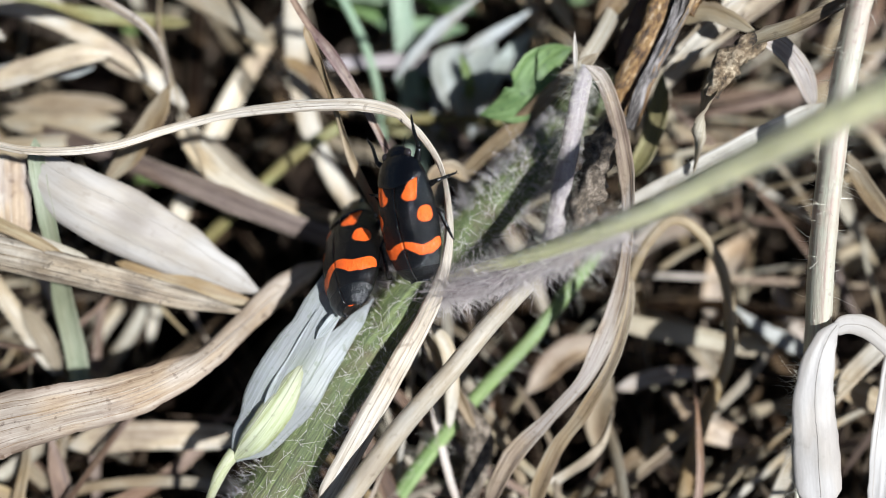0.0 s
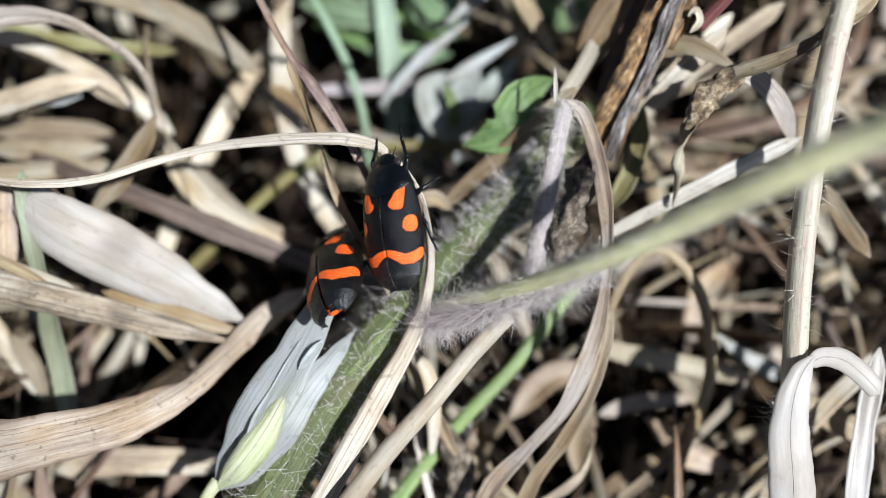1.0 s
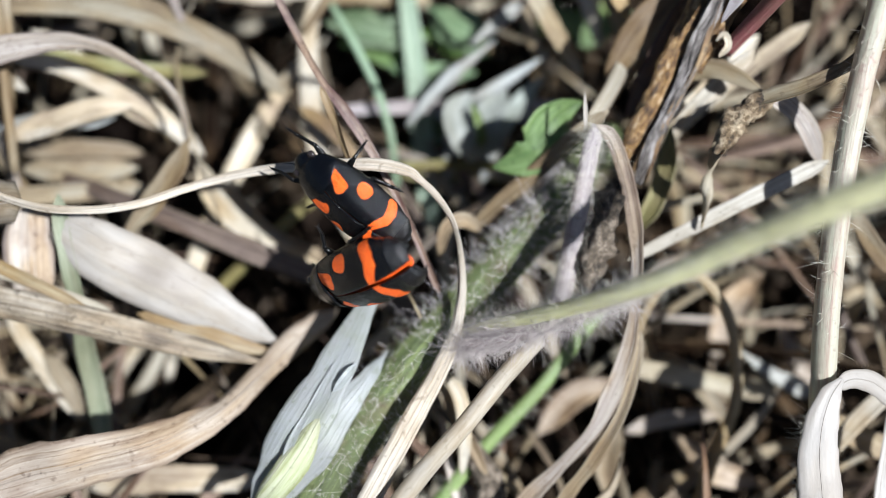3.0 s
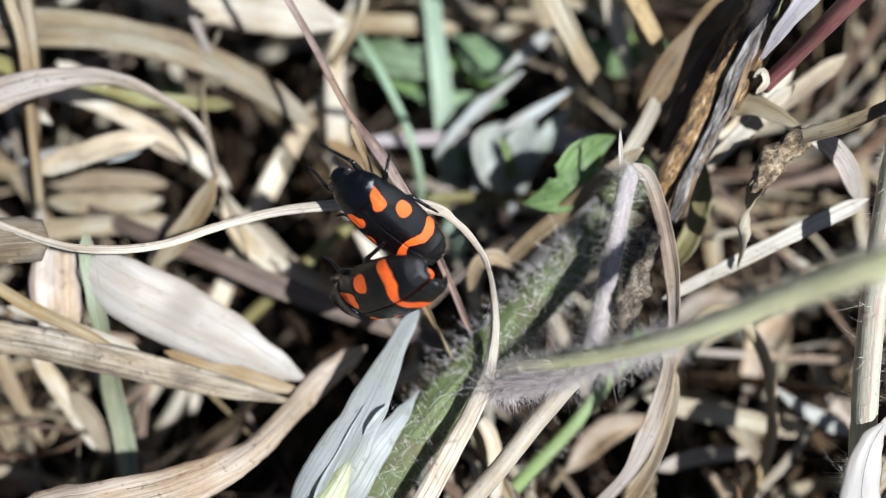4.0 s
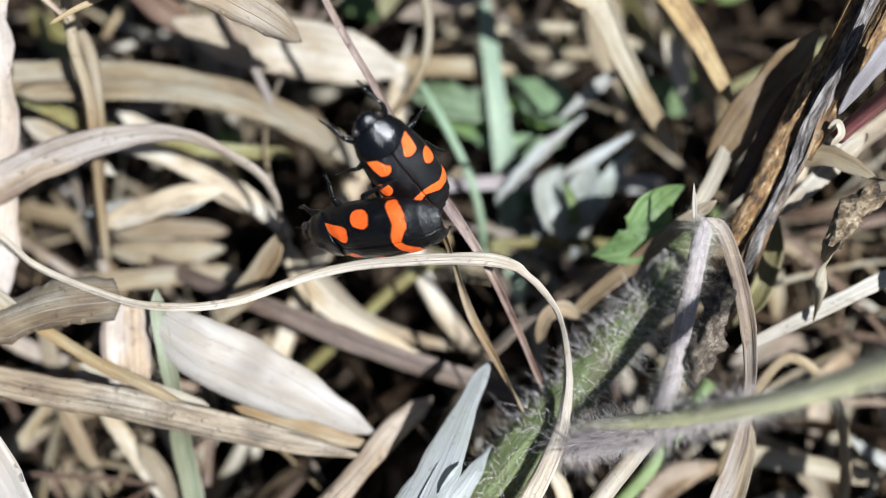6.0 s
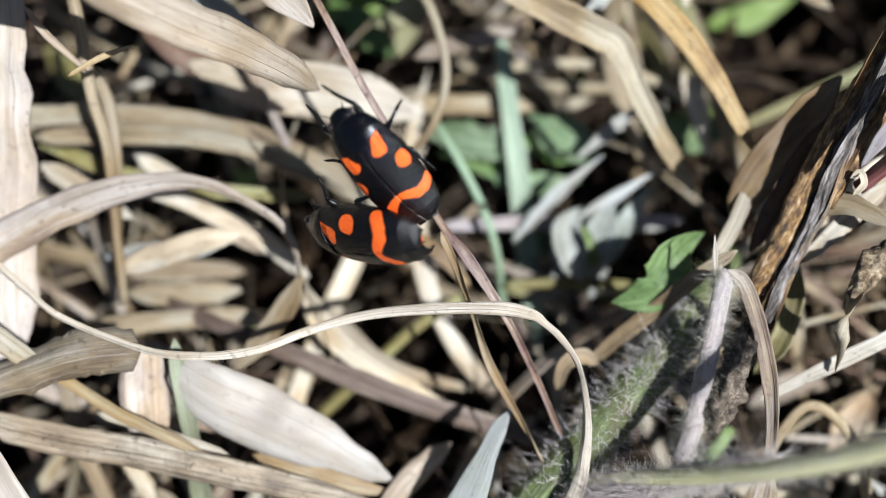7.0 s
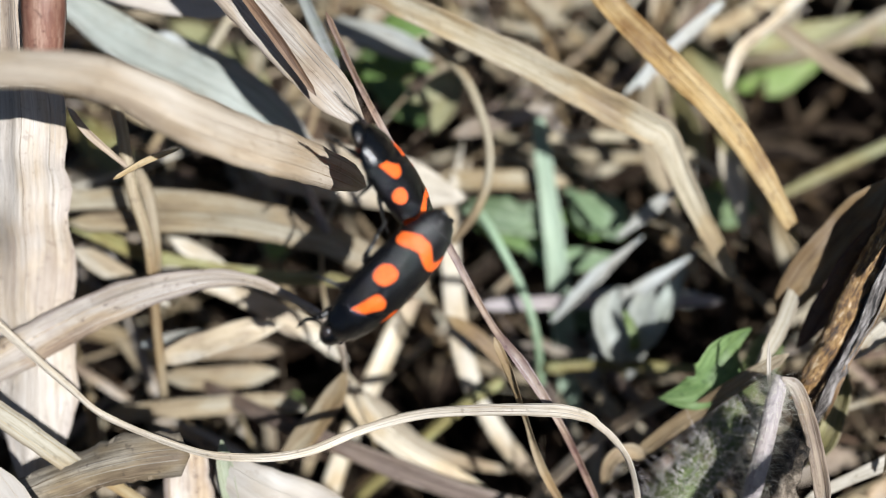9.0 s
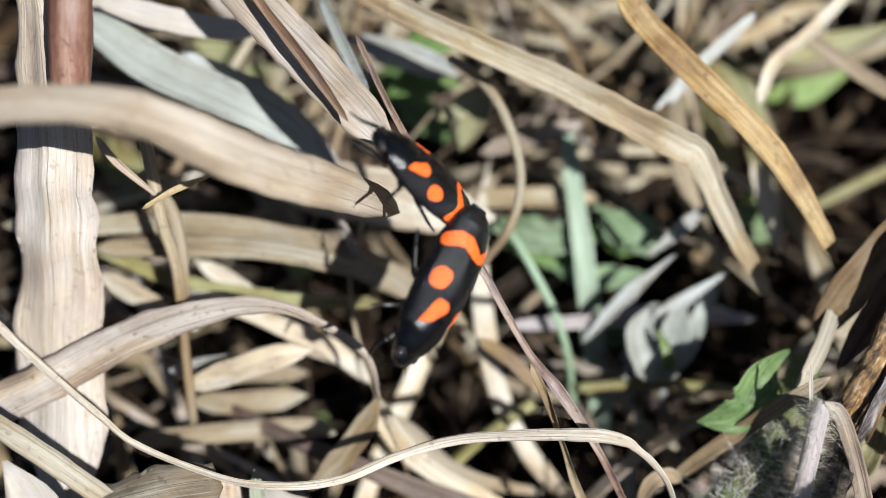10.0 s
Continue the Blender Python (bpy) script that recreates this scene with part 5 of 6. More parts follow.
blade([(-40.34, 31.60, 28.00), (-34.49, 27.45, 27.50), (-30.07, 25.37, 27.00), (-26.19, 23.53, 26.00), (-21.55, 20.49, 24.00)], [2.4, 3.0, 2.9, 2.4, 1.0], PALEGREEN, "broad pale grey-green grass blade behind the wide one", "green_grass", veins=5, cup=0.12, wander=5)
blade([(-33.34, 29.58, 25.00), (-28.17, 26.91, 25.00), (-24.10, 23.87, 24.00), (-21.26, 20.41, 23.00)], [0.9, 1.3, 1.3, 0.5], BLUEWHITE, "narrow bluish strip of dry leaf", cup=0.2, wander=5)
blade([(-38.75, 32.10, 29.00), (-33.79, 30.39, 29.00), (-29.07, 29.55, 28.50), (-26.50, 30.11, 27.50)], [1.2, 1.8, 1.7, 0.8], WHITE, "bleached white leaf turning mauve at its end", "dry_leaf", "leaf", cup=0.12, wander=5)
for pts, w, mat in (([(-36.29, 36.65, 14.00), (-31.07, 33.79, 14.00), (-26.87, 29.38, 14.00)], [1.5, 3.0, 1.4], OLIVE), ([(-19.18, 34.13, 13.00), (-16.11, 29.69, 13.00), (-12.65, 26.43, 13.00)], [1.5, 3.4, 1.6], LEAFGREEN), ([(-44.53, 28.04, 14.00), (-41.27, 24.84, 14.00), (-37.08, 21.19, 14.00)], [1.6, 3.2, 1.6], OLIVE), ([(5.68, 34.27, 12.00), (8.85, 29.25, 12.00), (10.81, 22.84, 12.00)], [1.2, 2.6, 1.4], OLIVE)):
    blade(pts, w, mat, "broad green blade low in the litter", "green_grass", "grass blade", "green blades in the litter", cup=0.12, ragged=0.2)

# ---- loose litter: single fallen blades on top, a tangle of countless pieces below
rnd = random.Random(11)
KINDS = [(STRAW, 4, "straw-coloured fallen dry grass blade"), (TAN, 4, "tan fallen dry grass blade"), (PALE, 3, "pale fallen dry grass blade"),
         (GREYBROWN, 2, "weathered grey-brown fallen blade"), (OCHRE, 2, "ochre fallen dry grass blade"), (BROWN, 5, "dark brown dead blade")]
BAG = [k for k in KINDS for _ in range(k[1])]


# hollows in the litter with little but leaf bits coloured as black shade: place and radius
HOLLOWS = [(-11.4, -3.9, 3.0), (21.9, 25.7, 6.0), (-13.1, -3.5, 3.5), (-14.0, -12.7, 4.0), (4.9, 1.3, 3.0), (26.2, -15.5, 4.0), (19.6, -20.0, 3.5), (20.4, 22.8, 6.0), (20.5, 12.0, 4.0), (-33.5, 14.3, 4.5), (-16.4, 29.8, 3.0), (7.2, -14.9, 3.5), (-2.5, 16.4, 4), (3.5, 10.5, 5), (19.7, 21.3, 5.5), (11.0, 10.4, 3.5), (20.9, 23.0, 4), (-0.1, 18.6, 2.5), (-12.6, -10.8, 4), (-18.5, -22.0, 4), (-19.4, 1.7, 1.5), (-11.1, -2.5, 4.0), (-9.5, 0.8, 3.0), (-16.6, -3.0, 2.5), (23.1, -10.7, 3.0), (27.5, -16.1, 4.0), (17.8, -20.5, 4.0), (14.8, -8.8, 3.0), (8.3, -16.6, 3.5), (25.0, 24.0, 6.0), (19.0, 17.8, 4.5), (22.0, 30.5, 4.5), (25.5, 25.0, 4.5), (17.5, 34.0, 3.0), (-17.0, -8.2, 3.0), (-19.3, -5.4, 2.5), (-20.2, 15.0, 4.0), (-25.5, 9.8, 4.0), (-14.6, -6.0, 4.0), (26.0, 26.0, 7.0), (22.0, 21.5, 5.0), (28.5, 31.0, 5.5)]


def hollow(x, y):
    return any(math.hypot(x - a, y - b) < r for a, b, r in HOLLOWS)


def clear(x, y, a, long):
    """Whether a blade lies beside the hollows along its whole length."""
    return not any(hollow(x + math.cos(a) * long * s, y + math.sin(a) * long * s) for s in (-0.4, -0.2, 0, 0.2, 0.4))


def fallen(bm, cx, cy, cz, seed, long, wide, per, across, a):
    d = Vector((math.cos(a), math.sin(a), rnd.uniform(-0.22, 0.22)))
    side = Vector((-d.y, d.x, 0))
    c = Vector((cx, cy, cz))
    sag = rnd.uniform(-0.22, 0.22) * long
    lift = rnd.uniform(-0.05, 0.16) * long
    pts = [c - d * long / 2, c - d * long * 0.18 + side * sag + Vector((0, 0, lift)), c + d * long * 0.2 + side * sag * 0.8 + Vector((0, 0, lift)), c + d * long / 2]
    tw = rnd.uniform(-50, 50)
    ribbon(bm, pts, [wide * 0.35, wide * 0.9, wide, wide * 0.8, wide * 0.08], twist=[tw, tw + rnd.uniform(-40, 40), tw + rnd.uniform(-60, 60)], cup=rnd.uniform(-0.25, 0.3), per=per, across=across, seed=seed, ragged=0.12)


loose, made = bmesh.new(), 0
for k in range(620):
    mat, _, label = rnd.choice(BAG)
    x, y, a, long = rnd.uniform(-46, 40), rnd.uniform(-34, 48), rnd.uniform(0, math.pi), rnd.uniform(18, 44)
    if not clear(x, y, a, long):
        continue
    made += 1
    bm = bmesh.new() if made <= 280 else loose
    fallen(bm, x, y, rnd.uniform(5.5, 13.5), 300 + k, long, rnd.choice((0.4, 0.5, 0.6, 0.8, 1.0, 1.3, 1.7)), 7, 5, a)
    if bm is not loose:
        tagged(new("fallen_blade", mesh_of("fallen_blade", bm, mat)), label, "grass blade", "fallen blades in the litter")
tagged(new("loose_straw", mesh_of("loose_straw", loose, STRAW)), "loose straw-coloured dry grass among the fallen blades", "plant litter", kind="stuff")
# the DARK bits carry the shade between the blades in their colour
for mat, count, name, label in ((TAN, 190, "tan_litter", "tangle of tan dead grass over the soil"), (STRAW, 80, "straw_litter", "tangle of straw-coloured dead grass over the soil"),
                                (DARK, 1000, "brown_litter", "leaf bits on the soil, near-black in place of shade in the gaps"), (PALE, 25, "pale_litter", "pale bits of bleached grass in the litter")):
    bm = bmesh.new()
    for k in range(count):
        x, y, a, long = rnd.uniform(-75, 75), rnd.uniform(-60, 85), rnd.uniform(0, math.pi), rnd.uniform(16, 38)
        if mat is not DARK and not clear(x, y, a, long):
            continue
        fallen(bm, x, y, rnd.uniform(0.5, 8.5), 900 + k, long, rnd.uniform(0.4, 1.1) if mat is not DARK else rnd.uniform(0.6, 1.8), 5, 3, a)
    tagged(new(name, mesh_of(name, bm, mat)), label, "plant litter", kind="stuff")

# ---- the two insects: forward +y, back +z, ten millimetres long


def profile(y):
    """Half width, height of the back, depth of the belly at y."""
    k = [(-5.0, 0.75, 0.40, 0.3), (-4.7, 1.35, 0.8, 0.55), (-4.0, 1.9, 1.25, 0.9), (-2.6, 2.35, 1.75, 1.15), (-0.8, 2.5, 2.0, 1.3), (0.8, 2.42, 2.0, 1.3),
         (2.0, 2.25, 1.88, 1.3), (2.8, 2.08, 1.62, 1.25), (3.7, 1.72, 1.22, 1.1), (4.4, 1.25, 0.8, 0.8), (4.8, 0.85, 0.5, 0.5), (5.0, 0.4, 0.2, 0.3)]
    for a, b in zip(k, k[1:]):
        if y <= b[0]:
            u = (y - a[0]) / (b[0] - a[0])
            u = u * u * (3 - 2 * u) * 0.4 + u * 0.6
            return [k * (p + (q - p) * u) for k, p, q in zip((0.92, 0.90, 0.95), a[1:], b[1:])]
    return [0.3, 0.15, 0.25]


def capsule(px, py, ax, ay, bx, by, r1, r2):
    dx, dy = bx - ax, by - ay
    u = max(0, min(1, ((px - ax) * dx + (py - ay) * dy) / (dx * dx + dy * dy)))
    return r1 + (r2 - r1) * u - math.hypot(px - ax - dx * u, py - ay - dy * u)


def marking(y, s, grow):
    """Above nought on the orange marks of a wing case; s runs from the seam (0) to the outer edge (1), scaled to millimetres."""
    x = s * 3.1
    d = capsule(x, y, 0.80, 1.25, 1.55, 3.15, 0.42, 0.17)
    d = max(d, 0.52 - math.hypot((x - 1.54 - 0.12 * (y + 0.28)) * 1.0, (y + 0.28) * 0.86))
    for k in ((0.0, -2.3, 0.4, -2.5, 0.22, 0.28), (0.4, -2.5, 0.9, -2.88, 0.28, 0.36), (0.9, -2.88, 1.5, -2.82, 0.36, 0.40), (1.5, -2.82, 2.25, -2.45, 0.40, 0.36)):
        d = max(d, capsule(x, y, *k))
    return d + grow


def wing_case(side, grow):
    """A wing case, from the seam round to the flank."""
    bm = bmesh.new()
    lay = bm.verts.layers.float.new("mark")
    ny, ns = 80, 34
    rows = []
    for i in range(ny + 1):
        y = 3.15 - 8.3 * i / ny
        hw, top, low = profile(max(y, -4.98))
        row = []
        for j in range(ns + 1):
            s = j / ns
            a = s * radians(112)
            front = 1.0 * (1 - s) ** 1.4 * max(0.0, 1 - i / ny / 0.47)
            yy = y - front - 0.12 * s * (i / ny)
            x = side * (0.03 + (hw + 0.10) * abs(math.sin(a)) ** 0.9)
            z = (top + 0.12) * (math.cos(a) if a < math.pi / 2 else math.cos(a) * 0.8)
            z += 0.10 * (1 - s) ** 3 + 0.03 * noise.noise(Vector((x * 1.1, yy * 0.7, side * 3.0)))
            z -= 0.07 * math.exp(-((s - 0.30 - 0.02 * y) / 0.035) ** 2) * max(0.0, min(1.0, (y + 3.5) / 2))
            v = bm.verts.new((x, yy, z))
            v[lay] = marking(yy, s, grow)
            row.append(v)
        rows.append(row)
    for ra, rb in zip(rows, rows[1:]):
        for j in range(ns):
            f = bm.faces.new((ra[j], ra[j + 1], rb[j + 1], rb[j]) if side < 0 else (ra[j], rb[j], rb[j + 1], ra[j + 1]))
            f.smooth = True
    bm.normal_update()
    bmesh.ops.solidify(bm, geom=bm.faces[:], thickness=0.07)
    return bm


def shield():
    """The six-sided shield behind the head: its rear edge runs to a blunt point between the wing cases."""
    bm = bmesh.new()
    nu, nv = 36, 20
    rows = []
    for i in range(nv + 1):
        v = i / nv
        row = []
        for j in range(nu + 1):
            u = 2 * j / nu - 1
            y0 = 4.5 - 0.75 * u * u
            y1 = 1.95 + 1.05 * abs(u) ** 1.1
            y = y0 + (y1 - y0) * v
            hw, top, low = profile(y)
            a = u * radians(104)
            edge = math.sin(math.pi * min(1.0, v * 1.02)) ** 0.5
            lift = 0.10 + 0.16 * edge - 0.03 * math.exp(-((y - 3.75) / 0.14) ** 2) - 0.04 * math.exp(-(u / 0.05) ** 2) * (v > 0.25)
            row.append(bm.verts.new(((hw + 0.13) * math.sin(a), y, (top + lift) * (math.cos(a) if abs(a) < math.pi / 2 else 0.8 * math.cos(a)))))
        rows.append(row)
    for ra, rb in zip(rows, rows[1:]):
        for j in range(nu):
            bm.faces.new((ra[j], rb[j], rb[j + 1], ra[j + 1])).smooth = True
    bm.normal_update()
    bmesh.ops.solidify(bm, geom=bm.faces[:], thickness=0.09)
    return bm


def loft(ys, f, n=28):
    """A closed body of rings: f(y) gives half width, top, bottom."""
    bm = bmesh.new()
    rings = []
    for y in ys:
        hw, top, low = f(y)
        rings.append([bm.verts.new((hw * math.cos(g), y, (top if math.sin(g) > 0 else low) * math.sin(g))) for g in [2 * math.pi * k / n for k in range(n)]])
    for a, b in zip(rings, rings[1:]):
        for k in range(n):
            bm.faces.new((a[k], b[k], b[(k + 1) % n], a[(k + 1) % n])).smooth = True
    bm.faces.new(rings[0])
    bm.faces.new(rings[-1][::-1])
    return bm


def ball(cx, cy, cz, rx, ry, rz):
    bm = bmesh.new()
    bmesh.ops.create_uvsphere(bm, u_segments=20, v_segments=12, radius=1)
    for v in bm.verts:
        v.co = Vector((cx + v.co.x * rx, cy + v.co.y * ry, cz + v.co.z * rz))
    for f in bm.faces:
        f.smooth = True
    return bm


def leg(root, hip, knee, foot, toe, thick):
    """A leg pivoting at its hip: the femur, under which hang the shin and the foot."""
    h = Vector(hip)
    knee, foot, toe = (h + (Vector(q) - h) * 0.76 for q in (knee, foot, toe))
    thick *= 1.5
    bm = bmesh.new()
    k, f, e = Vector(knee) - h, Vector(foot) - h, Vector(toe) - h
    tube(bm, [Vector((0, 0, 0)), k * 0.5 + Vector((0, 0, 0.06)), k], [thick * 0.8, thick, thick * 0.7], sides=8, per=4)
    upper = part("leg", bm, LEGBLACK, root)
    upper.location = h * MM
    bm = bmesh.new()
    tube(bm, [k, (k + f) / 2, f], [thick * 0.62, thick * 0.5, thick * 0.5], sides=7, per=3)
    part("shin", bm, LEGBLACK, upper)
    bm = bmesh.new()
    tube(bm, [f, f.lerp(e, 0.35), f.lerp(e, 0.4), f.lerp(e, 0.7), f.lerp(e, 0.75), e], [thick * 0.5, thick * 0.45, thick * 0.3, thick * 0.45, thick * 0.3, thick * 0.4], sides=7, per=2)
    for s in (-1, 1):
        d = (e - f).normalized()
        n = d.orthogonal().normalized()
        tube(bm, [e, e + d * 0.16 + n * 0.1 * s, e + d * 0.2 + n * 0.22 * s], [0.05, 0.035, 0.01], sides=5, per=2)
    part("foot", bm, LEGBLACK, upper)
    return upper


def froghopper(label, legs, grow):
    root = tagged(new("froghopper"), label, "insect", "pair of froghoppers")
    ys = [-4.6 + 8.4 * k / 28 for k in range(29)]

    def belly(y):
        hw, top, low = profile(y)
        e = min(1, 0.3 + (y + 4.6) * 0.5)
        ring = 1 + 0.03 * math.sin(y * 6.5)
        return [hw * 0.90 * e * ring, top * 0.78 * e, low * e * ring]
    part("abdomen", loft(ys, belly), RED, root, "orange-red segmented abdomen")
    cases = [part("wing_case", wing_case(side, grow), WING, root, "black wing case with orange-red marks") for side in (-1, 1)]
    part("pronotum", shield(), BLACK, root, "glossy black domed shield")
    ys = [3.9 + 1.4 * (k / 18) for k in range(19)]

    def skull(y):
        e = math.sqrt(max(0.02, 1 - ((y - 3.9) / 1.41) ** 2.4))
        return [1.08 * e, 0.80 * e, 0.9 * e]
    part("head", loft(ys, skull), BLACK, root)
    for s in (-1, 1):
        part("eye", ball(s * 1.0, 4.5, 0.22, 0.30, 0.36, 0.32), EYE, root, "glossy dark eye")
        bm = bmesh.new()
        tube(bm, [(s * 0.6, 5.0, 0.1), (s * 0.8, 5.35, 0.12), (s * 1.15, 5.8, 0.3)], [0.06, 0.035, 0.012], sides=5, per=3)
        part("antenna", bm, LEGBLACK, root)
    made = [leg(root, *spec) for spec in legs]
    return root, made, cases


LEGS = [((1.1, 3.4, -0.7), (1.9, 5.1, -0.2), (1.5, 7.0, -0.7), (1.45, 8.3, -0.8), 0.19), ((-1.1, 3.4, -0.7), (-2.1, 5.0, -0.3), (-2.2, 6.6, -0.9), (-2.5, 7.6, -1.2), 0.19),
        ((1.4, 1.8, -0.9), (2.9, 2.2, -0.4), (3.9, 2.6, -1.3), (4.6, 2.8, -1.5), 0.18), ((-1.4, 1.8, -0.9), (-2.9, 2.1, -0.5), (-3.8, 2.5, -1.4), (-4.5, 2.8, -1.6), 0.18),
        ((1.2, 0.2, -1.0), (2.7, -0.2, -0.8), (3.2, -2.0, -1.4), (3.6, -2.9, -1.5), 0.20), ((-1.2, 0.2, -1.0), (-2.7, -0.2, -0.8), (-3.2, -2.0, -1.4), (-3.6, -2.9, -1.5), 0.20)]
# the larger one keeps its forelegs under its head
TUCKED = [((1.1, 3.4, -0.7), (1.8, 4.4, -0.6), (1.9, 5.3, -1.4), (1.6, 6.0, -1.7), 0.19), ((-1.1, 3.4, -0.7), (-1.9, 4.3, -0.6), (-2.2, 5.2, -1.4), (-2.1, 6.0, -1.8), 0.19)]
bug_a, legs_a, cases_a = froghopper("glossy black froghopper with orange-red wing marks, climbing over dry grass", LEGS, 0.0)
bug_a.scale = (0.86, 0.82, 0.63)
bug_b, legs_b, cases_b = froghopper("larger glossy black froghopper with orange-red marks, clinging to its mate", TUCKED + LEGS[2:], 0.04)
bug_b.scale = (0.89, 1.0, 0.88)

# ---- what moves: seconds, place in millimetres, turn in degrees
BUG_A = [
    (0, (-1.72, -7.01, 27.30), (20.6, -34.7, -1.3)),
    (0.5, (-1.79, -6.78, 27.57), (19.9, -33.9, -1.9)),
    (1, (-1.47, -5.71, 28.23), (18.2, -31.0, -3.2)),
    (1.2, (-2.23, -5.26, 27.87), (17.5, -36.2, 10.7)),
    (1.5, (-2.33, -5.29, 29.59), (17.9, -40.8, 20.6)),
    (1.7, (-3.23, -5.43, 29.73), (22.1, -45.2, 21.9)),
    (2, (-4.21, -5.14, 30.10), (30.2, -49.4, 18.8)),
    (2.2, (-4.54, -4.74, 29.95), (33.0, -47.5, 25.7)),
    (2.5, (-4.86, -3.44, 29.95), (31.0, -44.8, 38.6)),
    (2.7, (-5.90, -3.47, 29.98), (23.0, -45.6, 36.6)),
    (3.8, (-6.12, -1.78, 30.72), (30.3, -47.1, 32.2)),
    (4, (-5.98, -1.42, 29.89), (36.3, -43.3, 28.2)),
    (4.5, (-6.19, 0.36, 30.26), (35.2, -19.2, 45.4)),
    (5, (-7.28, 1.64, 30.14), (45.0, 0.4, 32.0)),
    (5.5, (-7.97, 3.12, 30.50), (47.3, -6.8, 31.8)),
    (5.7, (-8.77, 3.79, 31.05), (48.9, -11.0, 41.0)),
    (6.8, (-11.20, 7.82, 34.12), (51.2, -20.8, 15.0)),
    (7, (-11.76, 7.67, 34.40), (34.5, -32.6, 24.4)),
    (7.2, (-12.50, 8.55, 33.38), (32.8, -35.0, 32.6)),
    (7.3, (-13.04, 9.14, 33.19), (33.1, -35.6, 35.1)),
    (7.4, (-12.74, 9.73, 33.09), (31.6, -32.1, 35.3)),
    (7.5, (-12.52, 10.37, 33.17), (29.9, -27.1, 32.8)),
    (7.6, (-11.96, 11.24, 32.98), (40.0, -13.6, 31.4)),
    (7.8, (-13.02, 10.67, 31.83), (35.9, -16.0, 33.3)),
    (8, (-13.06, 11.99, 32.97), (37.3, -3.6, 46.4)),
    (8.3, (-13.99, 13.44, 34.13), (37.0, 0.0, 52.2)),
    (8.5, (-13.44, 14.02, 35.36), (43.2, 3.5, 70.9)),
    (9, (-14.66, 13.66, 35.77), (57.4, 32.9, 82.6)),
    (9.5, (-15.08, 15.73, 36.43), (48.0, 26.6, 92.5)),
    (10, (-14.94, 15.52, 35.45), (52.3, 33.5, 91.4)),
]
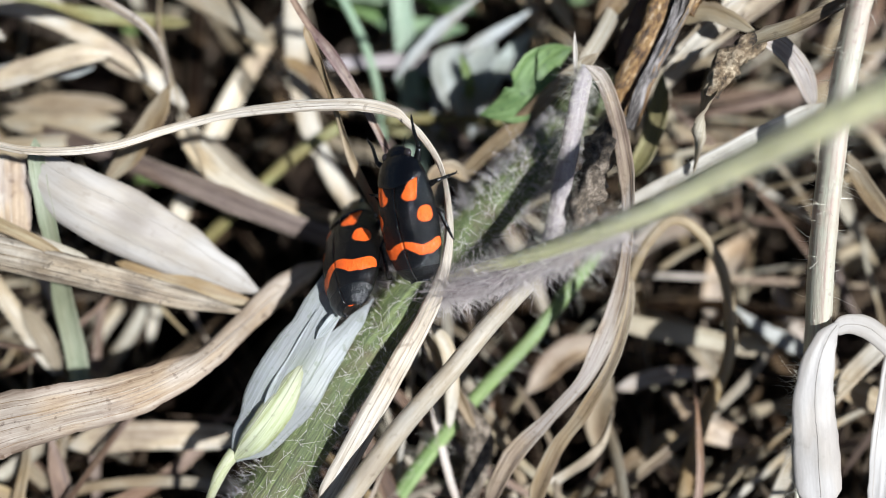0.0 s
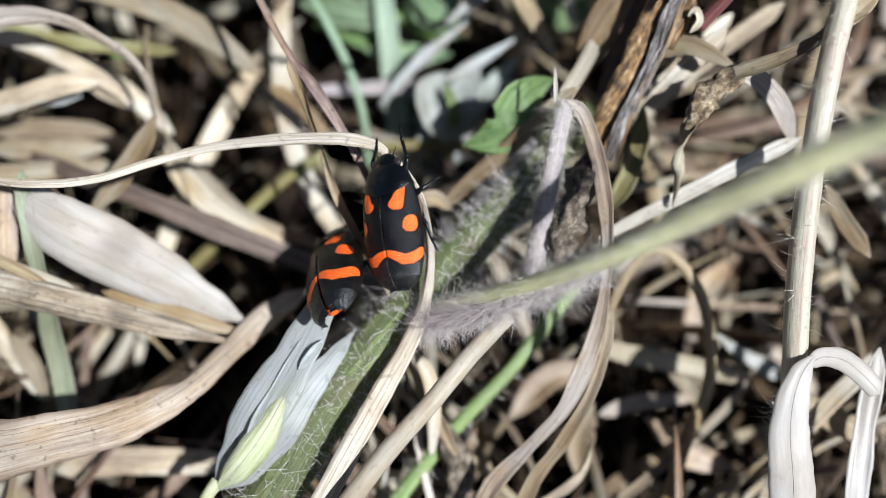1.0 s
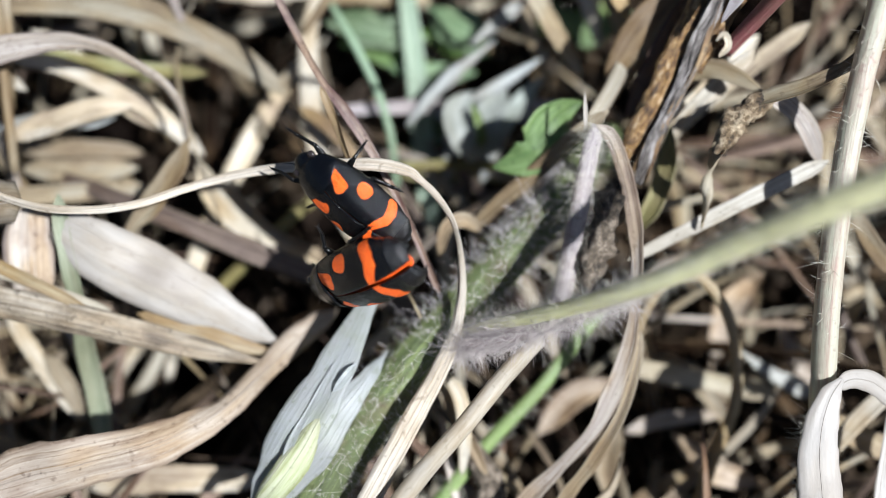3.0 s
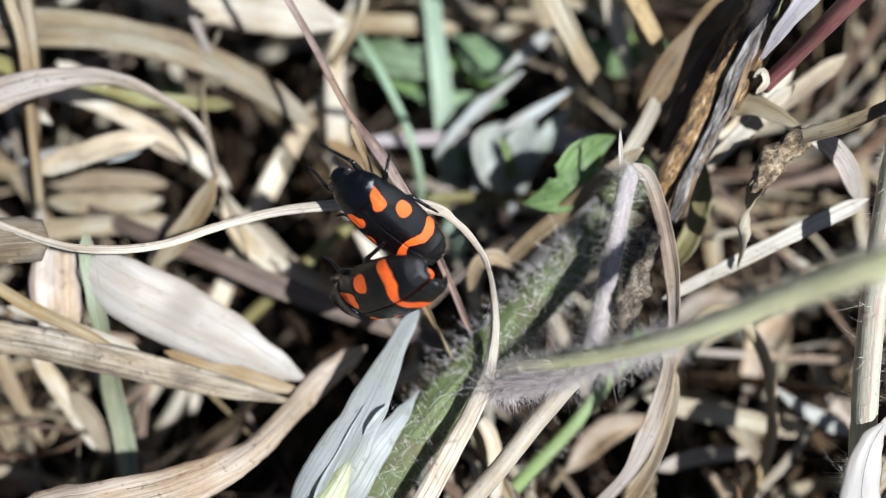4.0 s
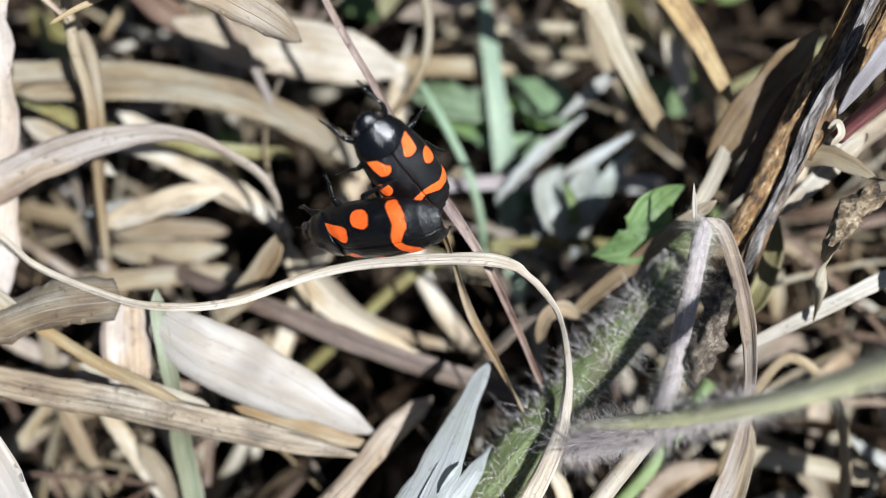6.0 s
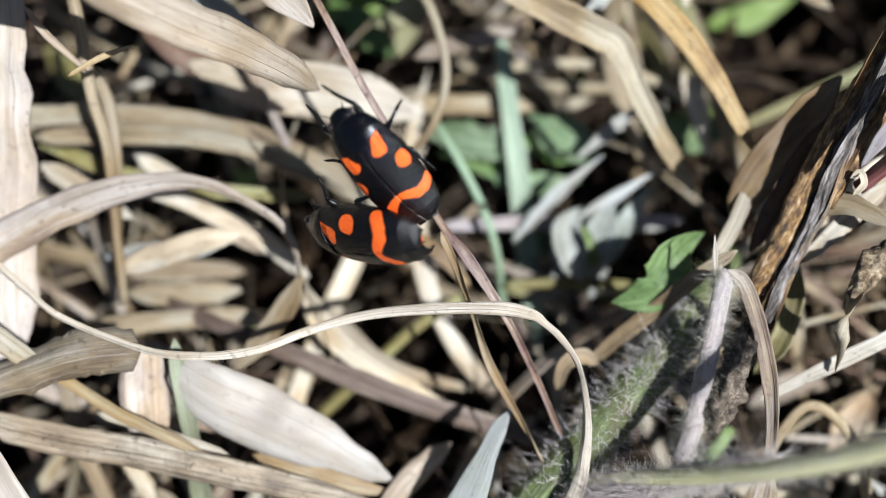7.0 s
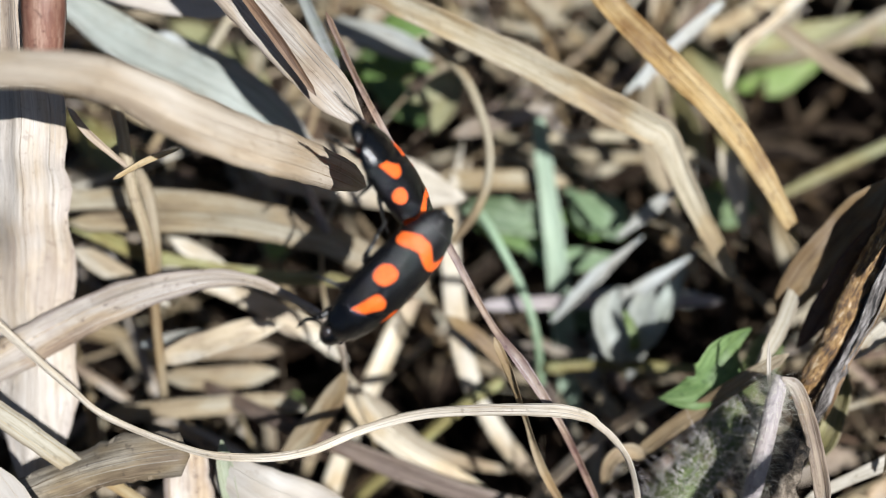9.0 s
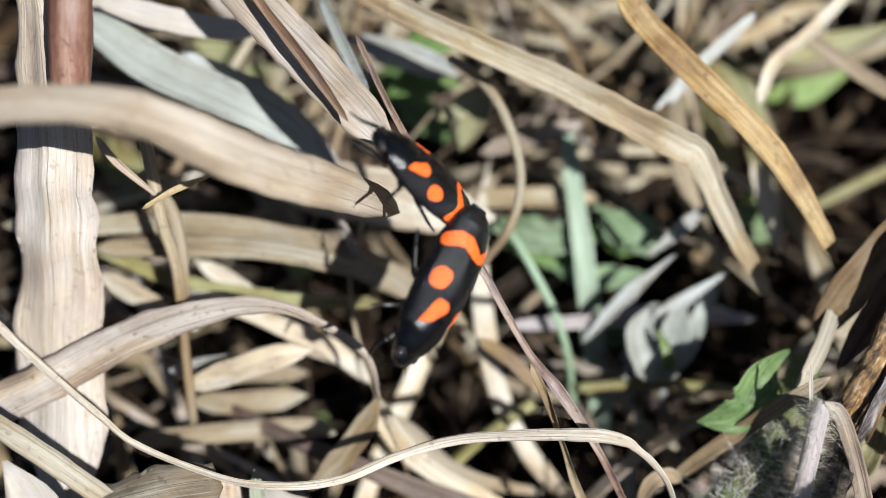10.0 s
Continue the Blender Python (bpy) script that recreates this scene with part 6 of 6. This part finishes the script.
BUG_B = [
    (0, (-5.50, -8.21, 22.90), (-36.9, -34.1, 26.5)),
    (0.5, (-5.34, -8.16, 23.19), (-41.4, -33.9, 33.3)),
    (1, (-5.38, -7.65, 23.76), (-48.8, -28.8, 34.6)),
    (1.2, (-4.26, -8.64, 23.54), (-48.7, -30.2, 68.5)),
    (1.5, (-3.78, -9.24, 26.80), (-63.5, -27.0, 95.2)),
    (1.7, (-3.91, -9.38, 26.78), (-69.2, -22.0, 109.6)),
    (2, (-4.35, -9.38, 26.79), (-71.8, -19.7, 121.7)),
    (2.2, (-4.19, -9.48, 27.04), (-68.3, -22.9, 146.2)),
    (2.5, (-4.36, -8.01, 27.92), (-65.8, -32.5, 145.7)),
    (2.7, (-5.18, -7.64, 28.09), (-61.0, -35.1, 136.7)),
    (3.8, (-5.72, -6.01, 28.81), (-75.0, -31.7, 148.4)),
    (4, (-6.17, -5.47, 28.03), (-73.0, -36.2, 151.9)),
    (4.5, (-6.62, -3.67, 28.01), (-53.4, -56.5, 139.8)),
    (5, (-9.26, -2.35, 28.49), (-45.2, -61.6, 125.6)),
    (5.5, (-9.91, -1.24, 28.89), (-35.7, -58.2, 119.3)),
    (5.7, (-10.45, 0.11, 29.36), (-47.0, -55.6, 126.7)),
    (6.8, (-13.49, 4.20, 30.90), (-57.5, -59.9, 137.6)),
    (7, (-13.12, 4.66, 31.06), (-67.1, -52.2, 132.2)),
    (7.2, (-13.31, 5.09, 30.44), (-63.9, -46.0, 128.1)),
    (7.3, (-13.30, 5.33, 30.35), (-68.1, -40.6, 135.7)),
    (7.4, (-13.31, 5.73, 30.67), (-62.0, -42.6, 142.8)),
    (7.5, (-14.09, 6.16, 31.19), (-52.9, -46.8, 135.1)),
    (7.6, (-14.23, 6.78, 31.31), (-50.1, -45.1, 133.8)),
    (7.8, (-15.15, 7.37, 30.22), (-61.4, -45.3, 133.8)),
    (8, (-14.24, 7.11, 32.29), (-44.0, -52.4, 138.9)),
    (8.3, (-14.15, 8.11, 33.27), (-46.6, -52.4, 156.5)),
    (8.5, (-13.07, 8.59, 34.18), (-48.0, -52.5, 168.1)),
    (9, (-15.09, 7.87, 34.80), (-29.9, -68.1, 162.2)),
    (9.5, (-13.92, 9.58, 35.68), (-30.8, -65.5, -179.7)),
    (10, (-14.16, 9.46, 33.74), (-11.7, -65.3, 162.4)),
]

# the larger insect's wing cases gape while it is pushed aside: seconds, degrees
GAPE = [(0, 0), (0.9, 0.5), (1.5, 3), (2, 4), (2.5, 2.5), (3.8, 1), (4.5, 0), (10, 0)]
# the arched blade springs back when the insects leave it: seconds, millimetres
SPRING = [(0, 0), (4.5, 0), (5.5, 0.12), (7, 0.4), (7.5, 0.6), (8, 0.72), (9, 0.8), (10, 1.0)]
# the blade close to the lens is pushed about: seconds, how far it hangs back in millimetres
NEAR = [(0, 8.5), (5.5, 8), (6.8, 7.8), (7.2, 6.5), (7.4, 2), (7.6, 2.5), (7.8, 0), (8, 0), (8.5, 6), (9, 5.5), (9.5, 4.2), (10, 4.2)]


def motions():
    walk(arch, [(t, pose(-0.2 * d * MM, d * MM, 0.1 * d * MM)) for t, d in SPRING])
    walk(near_blade, [(t, pose(0, -1.25 * d * MM, -0.4 * d * MM)) for t, d in NEAR])
    for thing, rows in ((bug_a, BUG_A), (bug_b, BUG_B)):
        walk(thing, [(t, pose(x * MM, y * MM, z * MM, rx, ry, rz)) for t, (x, y, z), (rx, ry, rz) in rows])
    for case, side in zip(cases_b, (-1, 1)):
        hinge = pose(side * 0.9 * MM, 2.2 * MM, 1.2 * MM)
        walk(case, [(t, hinge @ pose(0, 0, 0, 0, 0, side * d) @ hinge.inverted()) for t, d in GAPE])
    for made, shift in ((legs_a, 0.0), (legs_b, 0.7)):
        for k, ob in enumerate(made):
            x, y, z = ob.location
            rows = []
            for i in range(21):
                t = i / 2
                swing = math.sin(t * 2.1 + k * 2.4 + shift) + 0.5 * math.sin(t * 4.7 + k + shift)
                rows.append((t, pose(x, y, z, 4 * swing, 3 * math.cos(t * 1.7 + k), 11 * swing)))
            walk(ob, rows)


motions()
